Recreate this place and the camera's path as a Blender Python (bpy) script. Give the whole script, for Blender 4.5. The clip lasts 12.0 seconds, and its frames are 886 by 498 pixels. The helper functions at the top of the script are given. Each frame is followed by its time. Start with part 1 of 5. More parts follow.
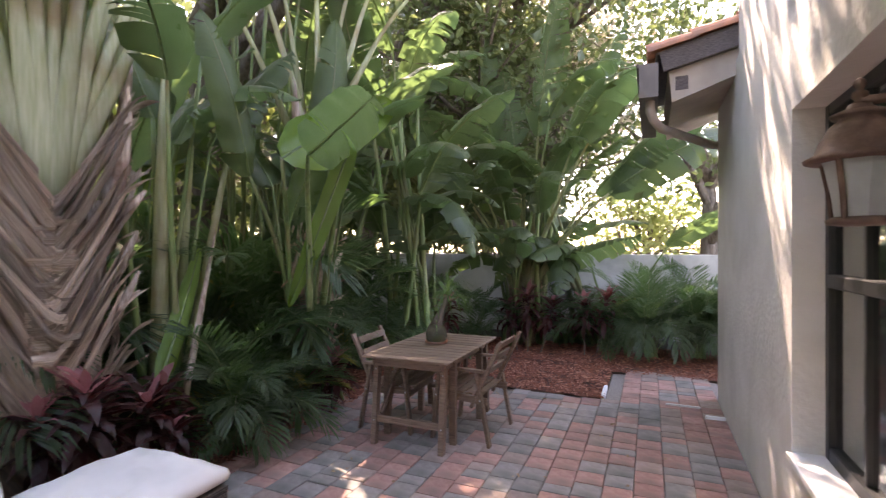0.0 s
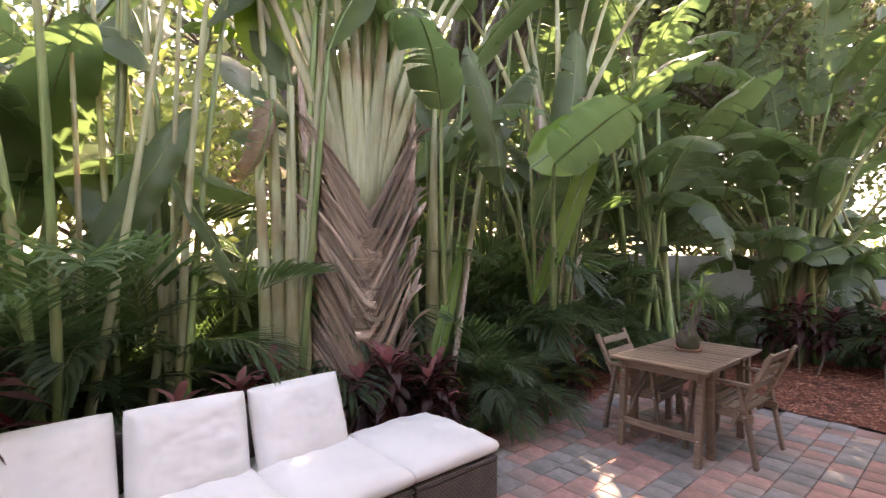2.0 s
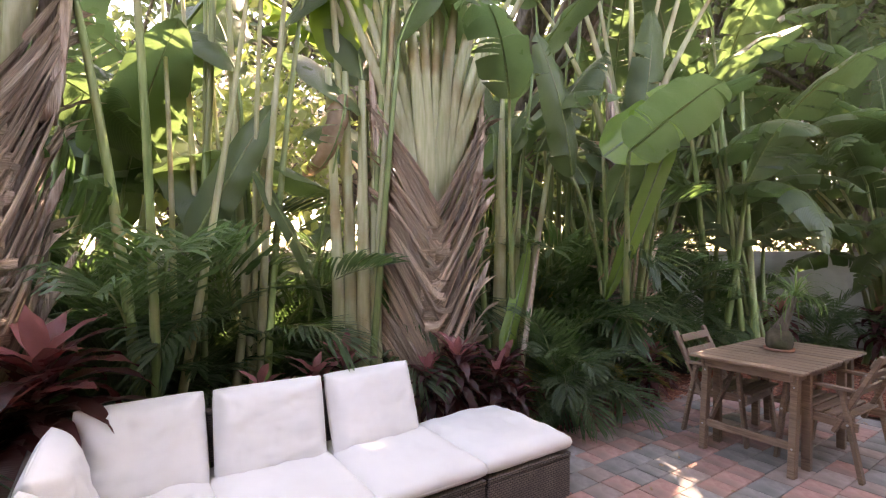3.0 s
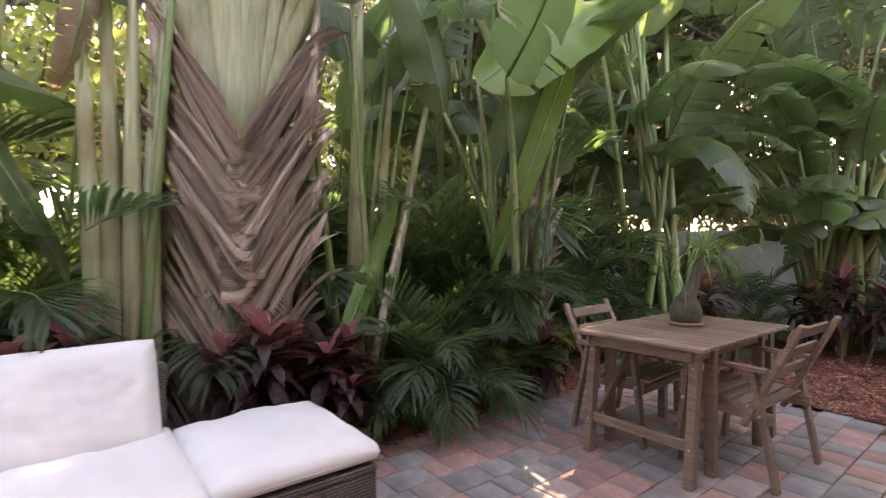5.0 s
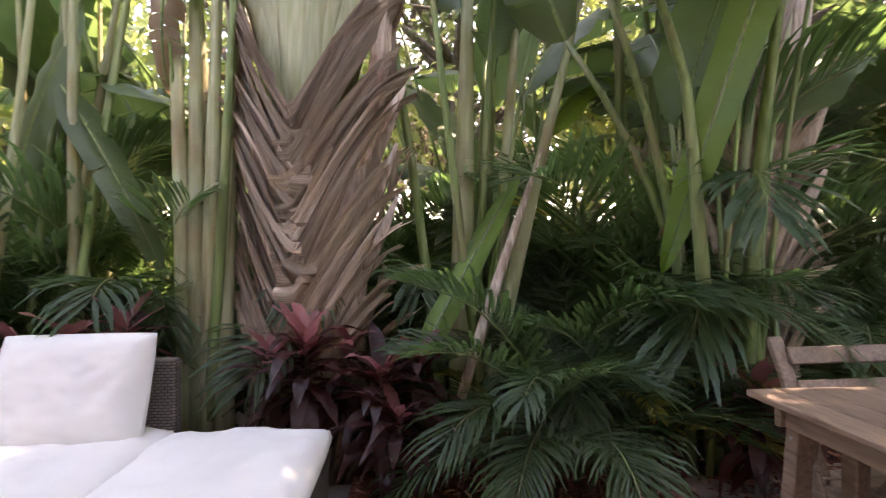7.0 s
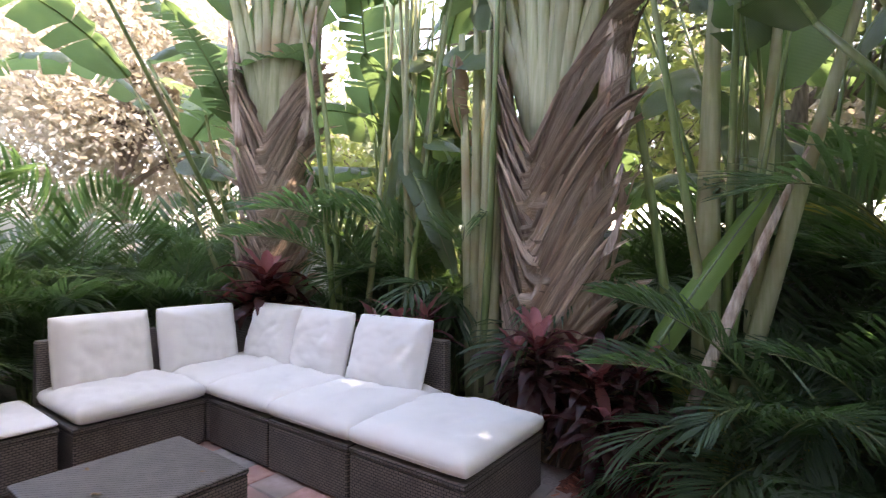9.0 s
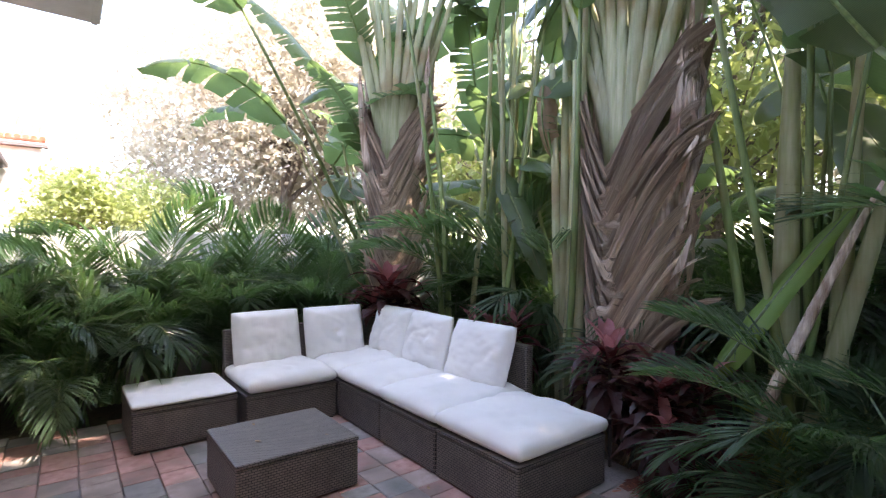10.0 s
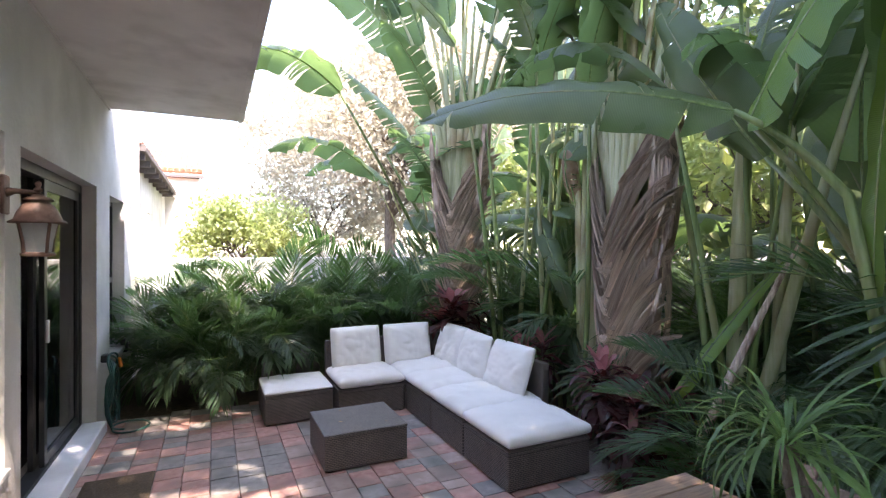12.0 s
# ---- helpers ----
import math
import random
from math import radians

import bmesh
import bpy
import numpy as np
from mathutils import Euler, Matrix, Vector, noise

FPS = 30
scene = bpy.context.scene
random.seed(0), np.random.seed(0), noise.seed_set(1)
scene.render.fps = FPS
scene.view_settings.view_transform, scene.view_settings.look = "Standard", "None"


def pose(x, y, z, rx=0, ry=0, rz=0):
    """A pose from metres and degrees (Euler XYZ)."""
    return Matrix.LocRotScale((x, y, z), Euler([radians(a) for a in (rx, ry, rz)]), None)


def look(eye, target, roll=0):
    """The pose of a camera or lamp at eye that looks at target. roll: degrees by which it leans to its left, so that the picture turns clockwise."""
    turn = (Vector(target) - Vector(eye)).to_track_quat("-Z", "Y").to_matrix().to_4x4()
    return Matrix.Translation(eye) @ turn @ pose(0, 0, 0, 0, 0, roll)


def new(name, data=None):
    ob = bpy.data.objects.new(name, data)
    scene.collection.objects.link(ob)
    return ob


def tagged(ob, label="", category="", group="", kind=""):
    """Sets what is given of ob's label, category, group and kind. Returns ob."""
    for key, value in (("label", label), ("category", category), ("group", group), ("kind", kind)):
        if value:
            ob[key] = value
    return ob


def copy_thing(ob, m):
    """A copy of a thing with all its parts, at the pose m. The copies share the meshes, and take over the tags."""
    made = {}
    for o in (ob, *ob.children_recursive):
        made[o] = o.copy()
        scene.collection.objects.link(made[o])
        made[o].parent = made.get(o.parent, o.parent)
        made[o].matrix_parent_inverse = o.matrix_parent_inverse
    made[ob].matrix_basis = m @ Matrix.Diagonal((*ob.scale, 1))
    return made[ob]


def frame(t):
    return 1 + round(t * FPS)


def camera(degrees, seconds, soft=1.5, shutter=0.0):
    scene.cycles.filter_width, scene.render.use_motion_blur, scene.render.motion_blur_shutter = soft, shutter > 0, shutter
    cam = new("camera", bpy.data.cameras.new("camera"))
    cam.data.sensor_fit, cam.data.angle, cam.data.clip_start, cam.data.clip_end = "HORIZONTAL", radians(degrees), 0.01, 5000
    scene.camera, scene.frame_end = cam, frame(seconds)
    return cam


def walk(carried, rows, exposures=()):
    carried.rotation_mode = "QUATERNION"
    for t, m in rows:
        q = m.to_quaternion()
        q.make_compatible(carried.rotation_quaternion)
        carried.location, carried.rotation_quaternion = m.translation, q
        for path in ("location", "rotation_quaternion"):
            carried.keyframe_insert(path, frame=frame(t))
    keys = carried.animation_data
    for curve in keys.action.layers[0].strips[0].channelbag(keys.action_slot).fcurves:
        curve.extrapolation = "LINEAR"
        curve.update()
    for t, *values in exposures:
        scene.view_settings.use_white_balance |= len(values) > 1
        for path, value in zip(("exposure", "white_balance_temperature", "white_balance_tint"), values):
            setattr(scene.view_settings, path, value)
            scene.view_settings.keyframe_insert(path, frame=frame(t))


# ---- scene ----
cam = camera(84.7, 12.0, 1.2, 0.22)
METRES, EYE, TILT, LEAN, TURN = 6.4, 1.73, 0.0, 0.0, 23.1
ROWS = [
    (0.0, 0.0, 0.0, 0.0, -0.0, 0.0, 0.0),
    (0.5, -0.0142, -0.0186, 0.0016, 8.24, 0.07, -0.12),
    (1.0, -0.0214, -0.0316, 0.0024, 14.58, 0.11, -0.11),
    (1.5, -0.0243, -0.04, 0.0025, 20.08, 0.13, -0.1),
    (2.0, -0.028, -0.0462, 0.0015, 25.5, 0.1, -0.05),
    (2.5, -0.035, -0.051, -0.0, 31.05, 0.09, -0.09),
    (4.5, -0.0172, 0.0656, -0.0468, 33.87, -0.48, -0.12),
    (5.0, 0.0109, 0.1675, -0.06, 28.63, -0.48, -0.12),
    (5.5, 0.0317, 0.2566, -0.0627, 27.71, -0.3, -0.13),
    (6.0, 0.0367, 0.3279, -0.0701, 34.33, 0.07, 0.07),
    (6.5, 0.0374, 0.3847, -0.0711, 48.98, 0.11, 0.13),
    (7.0, 0.0422, 0.4172, -0.0747, 62.9, 0.25, 0.1),
    (7.5, 0.0546, 0.4362, -0.078, 74.41, 0.4, 0.09),
    (9.5, 0.1508, 0.5546, -0.0527, 111.47, 0.23, -0.34),
    (10.0, 0.1787, 0.5967, -0.0415, 119.06, 0.05, -0.28),
    (10.5, 0.2115, 0.6442, -0.0293, 124.47, 0.15, -0.27),
    (11.0, 0.2373, 0.6906, -0.0082, 127.02, 0.14, -0.18),
    (11.5, 0.2533, 0.7374, 0.0076, 129.55, -0.01, -0.05),
    (12.0, 0.2738, 0.778, 0.0171, 131.64, 0.03, 0.02),
]
EXPOSURES = [(0.0, 3.85, 8600, 31), (2.5, 4.17, 9500, 33), (7.5, 4.2, 9300, 31), (9.5, 3.84, 7700, 26), (12.0, 3.76, 7300, 23)]
walk(cam, [(t, pose(0, 0, EYE, TILT, LEAN, TURN) @ pose(METRES * x, METRES * y, METRES * z, 90 + pitch, roll, yaw)) for t, x, y, z, yaw, pitch, roll in ROWS], EXPOSURES)

# ---- world and sun ----
SUN = Vector((-0.24, 0.55, 0.80)).normalized()
world = bpy.data.worlds.new("world")
scene.world = world
world.use_nodes = True
sky = world.node_tree.nodes.new("ShaderNodeTexSky")
sky.sky_type, sky.sun_disc = "NISHITA", False
sky.sun_elevation = math.asin(SUN.z)
sky.sun_rotation = math.atan2(SUN.x, SUN.y)
back = world.node_tree.nodes["Background"]
back.inputs["Strength"].default_value = 0.15
world.node_tree.links.new(sky.outputs[0], back.inputs[0])
sun = new("sun", bpy.data.lights.new("sun", "SUN"))
sun.data.energy, sun.data.angle, sun.data.color = 1.75, radians(0.55), (1.0, 0.95, 0.86)
sun.matrix_world = look(SUN * 30, (0, 0, 0))

# ---- materials ----


def ramp(nt, fac, stops):
    r = nt.nodes.new("ShaderNodeValToRGB")
    el = r.color_ramp.elements
    while len(el) < len(stops):
        el.new(0.5)
    for e, (p, c) in zip(el, stops):
        e.position, e.color = p, (*c, 1)
    nt.links.new(fac, r.inputs[0])
    return r.outputs[0]


def tex(nt, kind, coord, scale, stretch=(1, 1, 1), detail=4):
    m = nt.nodes.new("ShaderNodeMapping")
    m.inputs["Scale"].default_value = stretch
    nt.links.new(coord, m.inputs[0])
    n = nt.nodes.new({"noise": "ShaderNodeTexNoise", "voronoi": "ShaderNodeTexVoronoi", "wave": "ShaderNodeTexWave"}[kind])
    n.inputs["Scale"].default_value = scale
    if kind == "noise":
        n.inputs["Detail"].default_value = detail
    nt.links.new(m.outputs[0], n.inputs[0])
    return n


def mixc(nt, fac, a, b, mode="MIX"):
    n = nt.nodes.new("ShaderNodeMix")
    n.data_type, n.blend_type = "RGBA", mode
    for sock, v in ((n.inputs[0], fac), (n.inputs[6], a), (n.inputs[7], b)):
        if isinstance(v, (int, float)):
            sock.default_value = v
        elif isinstance(v, tuple):
            sock.default_value = (*v, 1)
        else:
            nt.links.new(v, sock)
    return n.outputs[2]


def mat(name, dark, light, scale=6, stretch=(1, 1, 1), rough=0.7, bump=0.3, bscale=60, bstretch=None, stain=None, stain_scale=1.3, metal=0.0, vary=0.0, translucent=None, dist=0.004, coords="Object", spec=0.5):
    """Two tones of grain, optional stains, bump, variation from piece to piece, and light passing through leaves."""
    m = bpy.data.materials.new(name)
    m.use_nodes = True
    nt = m.node_tree
    b = nt.nodes["Principled BSDF"]
    co = nt.nodes.new("ShaderNodeTexCoord").outputs[coords]
    g = tex(nt, "noise", co, scale, stretch)
    col = ramp(nt, g.outputs[0], [(0.3, dark), (0.7, light)])
    if stain:
        s = tex(nt, "noise", co, stain_scale, detail=6)
        f = ramp(nt, s.outputs[0], [(0.48, (0, 0, 0)), (0.68, (1, 1, 1))])
        col = mixc(nt, f, col, stain)
    if vary:
        inf = nt.nodes.new("ShaderNodeObjectInfo")
        hsv = nt.nodes.new("ShaderNodeHueSaturation")
        mr = nt.nodes.new("ShaderNodeMapRange")
        mr.inputs[3].default_value, mr.inputs[4].default_value = 1 - vary, 1 + vary
        nt.links.new(inf.outputs["Random"], mr.inputs[0])
        nt.links.new(mr.outputs[0], hsv.inputs["Value"])
        nt.links.new(col, hsv.inputs["Color"])
        col = hsv.outputs[0]
    nt.links.new(col, b.inputs["Base Color"])
    b.inputs["Metallic"].default_value = metal
    b.inputs["Specular IOR Level"].default_value = spec
    rr = nt.nodes.new("ShaderNodeMapRange")
    rr.inputs[3].default_value, rr.inputs[4].default_value = max(0.03, rough - 0.12), min(1, rough + 0.1)
    nt.links.new(g.outputs[0], rr.inputs[0])
    nt.links.new(rr.outputs[0], b.inputs["Roughness"])
    if bump:
        bn = tex(nt, "noise", co, bscale, bstretch or stretch)
        bp = nt.nodes.new("ShaderNodeBump")
        bp.inputs["Strength"].default_value, bp.inputs["Distance"].default_value = bump, dist
        nt.links.new(bn.outputs[0], bp.inputs["Height"])
        nt.links.new(bp.outputs[0], b.inputs["Normal"])
    if translucent:
        tr = nt.nodes.new("ShaderNodeBsdfTranslucent")
        tc = mixc(nt, 0.75, col, translucent)
        nt.links.new(tc, tr.inputs[0])
        mx = nt.nodes.new("ShaderNodeMixShader")
        mx.inputs[0].default_value = 0.42
        nt.links.new(b.outputs[0], mx.inputs[1])
        nt.links.new(tr.outputs[0], mx.inputs[2])
        nt.links.new(mx.outputs[0], nt.nodes["Material Output"].inputs[0])
    return m


def leaf_mat(name, dark, light, through_col, rough=0.32, rib=38, vary=0.25):
    """A leaf: side veins across the blade, patchy green, gloss, and light shining through."""
    m = mat(name, dark, light, scale=3, rough=rough, bump=0, vary=vary, translucent=through_col)
    nt = m.node_tree
    b = nt.nodes["Principled BSDF"]
    co = nt.nodes.new("ShaderNodeTexCoord").outputs["Object"]
    w = tex(nt, "wave", co, rib, (0, 1, 0))
    w.bands_direction = "Y"
    w.inputs["Distortion"].default_value = 0.6
    bp = nt.nodes.new("ShaderNodeBump")
    bp.inputs["Strength"].default_value, bp.inputs["Distance"].default_value = 0.35, 0.006
    nt.links.new(w.outputs[1], bp.inputs["Height"])
    nt.links.new(bp.outputs[0], b.inputs["Normal"])
    src = b.inputs["Base Color"].links[0].from_socket
    tone = ramp(nt, w.outputs[1], [(0.15, (0.72, 0.74, 0.70)), (0.8, (1.12, 1.12, 1.08))])
    nt.links.new(mixc(nt, 1.0, src, tone, "MULTIPLY"), b.inputs["Base Color"])
    return m


def weave_mat(name, dark, light):
    """Woven flat plastic strands, crossing every centimetre."""
    m = mat(name, dark, light, scale=14, rough=0.5, bump=0)
    nt = m.node_tree
    b = nt.nodes["Principled BSDF"]
    co = nt.nodes.new("ShaderNodeTexCoord").outputs["Object"]
    sep = nt.nodes.new("ShaderNodeSeparateXYZ")
    nt.links.new(co, sep.inputs[0])
    add = nt.nodes.new("ShaderNodeMath")
    nt.links.new(sep.outputs[0], add.inputs[0])
    nt.links.new(sep.outputs[1], add.inputs[1])
    com = nt.nodes.new("ShaderNodeCombineXYZ")
    nt.links.new(add.outputs[0], com.inputs[0])
    nt.links.new(sep.outputs[2], com.inputs[1])
    br = nt.nodes.new("ShaderNodeTexBrick")
    br.inputs["Scale"].default_value = 1.0
    br.inputs["Brick Width"].default_value, br.inputs["Row Height"].default_value = 0.030, 0.0145
    br.inputs["Mortar Size"].default_value, br.inputs["Mortar Smooth"].default_value = 0.0030, 0.6
    nt.links.new(com.outputs[0], br.inputs[0])
    old = b.inputs["Base Color"].links[0].from_socket
    nt.links.new(mixc(nt, br.outputs["Fac"], old, (0.012, 0.010, 0.009)), b.inputs["Base Color"])
    bp = nt.nodes.new("ShaderNodeBump")
    bp.invert = True
    bp.inputs["Strength"].default_value, bp.inputs["Distance"].default_value = 0.9, 0.004
    nt.links.new(br.outputs["Fac"], bp.inputs["Height"])
    nt.links.new(bp.outputs[0], b.inputs["Normal"])
    return m


def glass_mat(name="pane_glass", tint=(0.85, 0.9, 0.88), ior=1.45):
    m = bpy.data.materials.new(name)
    m.use_nodes = True
    b = m.node_tree.nodes["Principled BSDF"]
    b.inputs["Base Color"].default_value = (*tint, 1)
    b.inputs["Roughness"].default_value = 0.02
    b.inputs["Transmission Weight"].default_value = 1.0
    b.inputs["IOR"].default_value = ior
    return m


STUCCO = mat("white_stucco", (0.62, 0.61, 0.58), (0.76, 0.75, 0.72), scale=2.2, rough=0.85, bump=0.55, bscale=26, dist=0.012, stain=(0.52, 0.51, 0.47), stain_scale=0.8)
SOFFITM = mat("painted_soffit", (0.62, 0.60, 0.57), (0.74, 0.72, 0.69), scale=1.5, rough=0.75, bump=0.3, bscale=14, dist=0.008, stain=(0.50, 0.48, 0.45), stain_scale=1.6)
GARDENWALL = mat("garden_wall_paint", (0.50, 0.51, 0.49), (0.66, 0.67, 0.65), scale=1.5, rough=0.85, bump=0.5, bscale=22, dist=0.01, stain=(0.32, 0.32, 0.29), stain_scale=1.1)
SILLM = mat("sill_paint", (0.70, 0.71, 0.73), (0.80, 0.80, 0.81), scale=4, rough=0.55, bump=0.2, stain=(0.5, 0.49, 0.47))
FRAME = mat("dark_bronze_frame", (0.018, 0.020, 0.022), (0.035, 0.036, 0.038), scale=9, rough=0.42, bump=0.1)
GLASS = glass_mat()
SCREEN = glass_mat("tinted_door_glass", (0.22, 0.23, 0.23), 1.2)
# near-black colour stands in for the shade indoors
ROOMSHADE = mat("interior_shade", (0.03, 0.03, 0.03), (0.06, 0.055, 0.05), rough=0.9, bump=0)
CURTAIN = mat("interior_blind", (0.12, 0.12, 0.13), (0.18, 0.18, 0.19), scale=5, rough=0.9, bump=0.2)
MULCH = mat("red_mulch", (0.10, 0.028, 0.016), (0.30, 0.095, 0.055), scale=34, stretch=(1, 1, 1), rough=0.95, bump=1.0, bscale=55, dist=0.02, stain=(0.06, 0.025, 0.018), stain_scale=3)
SOIL = mat("garden_soil", (0.035, 0.025, 0.018), (0.09, 0.065, 0.045), scale=18, rough=1, bump=1.0, bscale=40, dist=0.02, stain=(0.05, 0.055, 0.03))
JOINT = mat("sand_joint", (0.19, 0.165, 0.15), (0.29, 0.255, 0.235), scale=60, rough=1, bump=0.6, bscale=200)
PAVER_RED = mat("red_paver", (0.30, 0.155, 0.130), (0.44, 0.255, 0.220), scale=16, rough=0.9, bump=0.7, bscale=130, dist=0.003, vary=0.16, stain=(0.22, 0.15, 0.13), stain_scale=4)
PAVER_GREY = mat("grey_paver", (0.195, 0.178, 0.168), (0.290, 0.270, 0.256), scale=16, rough=0.9, bump=0.7, bscale=130, dist=0.003, vary=0.16, stain=(0.14, 0.14, 0.13), stain_scale=4)
PAVER_TAN = mat("tan_paver", (0.26, 0.19, 0.165), (0.36, 0.28, 0.25), scale=16, rough=0.9, bump=0.7, bscale=130, dist=0.003, vary=0.16, stain=(0.2, 0.16, 0.14), stain_scale=4)
WOOD = mat("stained_acacia", (0.11, 0.068, 0.046), (0.26, 0.175, 0.125), scale=7, stretch=(1.2, 12, 12), rough=0.55, bump=0.25, bscale=30, stain=(0.17, 0.115, 0.08), stain_scale=2.5, vary=0.18)
RATTAN = weave_mat("woven_rattan", (0.105, 0.085, 0.074), (0.175, 0.146, 0.128))
RATTANTOP = weave_mat("woven_rattan_top", (0.10, 0.086, 0.078), (0.165, 0.144, 0.13))
CLOTH = mat("white_canvas", (0.66, 0.645, 0.62), (0.73, 0.715, 0.69), scale=2.5, rough=0.95, bump=0.25, bscale=420, dist=0.002)
METAL = mat("galvanised_bolt", (0.35, 0.35, 0.35), (0.5, 0.5, 0.5), rough=0.4, bump=0, metal=1)
RUST = mat("rusty_bronze", (0.075, 0.040, 0.030), (0.155, 0.088, 0.068), scale=22, rough=0.62, bump=0.35, bscale=90, stain=(0.24, 0.15, 0.12), stain_scale=9)
LAMPGLASS = mat("seeded_lamp_glass", (0.5, 0.52, 0.53), (0.75, 0.77, 0.78), scale=10, rough=0.2, bump=0.3, bscale=30, translucent=(0.8, 0.85, 0.85))
TERRA = mat("terracotta_tile", (0.34, 0.13, 0.075), (0.55, 0.25, 0.16), scale=9, rough=0.85, bump=0.4, bscale=60, stain=(0.30, 0.19, 0.15), stain_scale=3, vary=0.2)
FASCIA = mat("weathered_fascia", (0.06, 0.05, 0.048), (0.14, 0.12, 0.115), scale=5, stretch=(6, 6, 30), rough=0.8, bump=0.4, bscale=30)
TANTRIM = mat("tan_trim", (0.36, 0.31, 0.26), (0.48, 0.42, 0.36), scale=4, rough=0.75, bump=0.25)
GUTTER = mat("brown_gutter", (0.10, 0.085, 0.078), (0.16, 0.14, 0.13), scale=5, rough=0.5, bump=0.1)
TRUNK = mat("dry_leaf_sheath", (0.42, 0.29, 0.20), (0.80, 0.65, 0.50), scale=7, stretch=(0.35, 3.2, 1), rough=0.85, bump=1.0, bscale=9, bstretch=(0.35, 5.5, 1), dist=0.025, stain=(0.36, 0.24, 0.185), stain_scale=2.2, vary=0.36, coords="UV")
DRYSTRIP = mat("dry_strip", (0.36, 0.26, 0.20), (0.72, 0.60, 0.50), scale=5, stretch=(9, 9, 0.9), rough=0.85, bump=0.9, bscale=11, bstretch=(14, 14, 1), dist=0.02, stain=(0.24, 0.135, 0.095), stain_scale=4, vary=0.28)
SHEATH = mat("green_sheath", (0.36, 0.39, 0.21), (0.60, 0.60, 0.41), scale=4, stretch=(10, 10, 0.8), rough=0.45, bump=0.3, bscale=9, bstretch=(14, 14, 1), stain=(0.36, 0.26, 0.15), stain_scale=2.5, vary=0.15, translucent=(0.4, 0.5, 0.2))
STALK = mat("green_stalk", (0.075, 0.135, 0.04), (0.20, 0.28, 0.10), scale=3.5, stretch=(8, 8, 0.7), rough=0.42, bump=0.2, bscale=10, bstretch=(14, 14, 1), stain=(0.22, 0.20, 0.10), stain_scale=1.8, vary=0.2)
DRY = mat("dead_leaf", (0.20, 0.14, 0.10), (0.40, 0.31, 0.24), scale=8, rough=0.9, bump=0.5, bscale=30, vary=0.25, translucent=(0.5, 0.3, 0.15))
BANANA = leaf_mat("banana_leaf", (0.055, 0.090, 0.042), (0.115, 0.165, 0.078), (0.20, 0.34, 0.11))
# lighter copy of the banana leaf, with the glow of backlight in its colours
BANANA_BRIGHT = leaf_mat("backlit_banana_leaf", (0.10, 0.20, 0.04), (0.17, 0.29, 0.07), (0.45, 0.68, 0.10))
PALMLEAF = leaf_mat("palm_leaflet", (0.028, 0.058, 0.034), (0.066, 0.112, 0.064), (0.20, 0.38, 0.10), rough=0.30, rib=200)
PALMYELLOW = leaf_mat("yellowing_leaflet", (0.17, 0.17, 0.03), (0.30, 0.27, 0.06), (0.6, 0.55, 0.1), rough=0.45, rib=200)
TI_DARK = leaf_mat("maroon_leaf", (0.040, 0.022, 0.024), (0.120, 0.058, 0.060), (0.30, 0.06, 0.05), rough=0.3, rib=60)
TI_RED = leaf_mat("red_leaf", (0.32, 0.105, 0.115), (0.55, 0.26, 0.26), (0.75, 0.25, 0.25), rough=0.4, rib=60)
PONY = leaf_mat("strap_leaf", (0.06, 0.14, 0.045), (0.12, 0.24, 0.08), (0.28, 0.46, 0.13), rough=0.4, rib=90)
BARK = mat("tree_bark", (0.10, 0.08, 0.065), (0.25, 0.21, 0.18), scale=5, stretch=(5, 5, 1), rough=0.95, bump=0.9, bscale=18, dist=0.03)
BULB = mat("rough_caudex", (0.045, 0.04, 0.025), (0.13, 0.11, 0.075), scale=14, rough=0.9, bump=0.8, bscale=50, dist=0.01, stain=(0.06, 0.075, 0.03), stain_scale=6)
OAKLEAF = mat("oak_leaf", (0.055, 0.085, 0.03), (0.12, 0.16, 0.065), scale=0.6, rough=0.4, bump=0, translucent=(0.22, 0.28, 0.11))
# the pale tree's own beige; on other crowns it stands in for sunlight
DRYTREE = mat("pale_sunlit_leaf", (0.42, 0.38, 0.31), (0.60, 0.56, 0.47), scale=0.8, rough=0.7, bump=0, translucent=(0.5, 0.45, 0.3))
# yellow-green lightened so that far shrubs look sunlit
LIMELEAF = mat("sunlit_tone_shrub_leaf", (0.22, 0.27, 0.12), (0.38, 0.42, 0.22), scale=0.9, rough=0.5, bump=0, translucent=(0.5, 0.6, 0.15))
HOSE = mat("green_hose", (0.008, 0.05, 0.045), (0.015, 0.085, 0.075), scale=6, rough=0.45, bump=0)
BLACK = mat("black_plastic", (0.012, 0.012, 0.013), (0.025, 0.025, 0.026), rough=0.5, bump=0)
MAT = mat("coir_mat", (0.045, 0.03, 0.018), (0.12, 0.085, 0.05), scale=90, rough=1, bump=1, bscale=200, dist=0.01)
ORANGE = mat("orange_plastic", (0.55, 0.14, 0.02), (0.65, 0.2, 0.03), rough=0.4, bump=0)

# ---- mesh helpers ----


def part(name, bm, material, parent=None, label="", m=None, smooth=False):
    me = bpy.data.meshes.new(name)
    bm.to_mesh(me)
    bm.free()
    me.materials.append(material)
    if smooth:
        me.polygons.foreach_set("use_smooth", [True] * len(me.polygons))
    return place(name, me, parent, m, label)


def place(name, me, parent=None, m=None, label=""):
    ob = new(name, me)
    if parent:
        ob.parent = parent
    if m:
        ob.matrix_basis = m
    if label:
        ob["label"] = label
    return ob


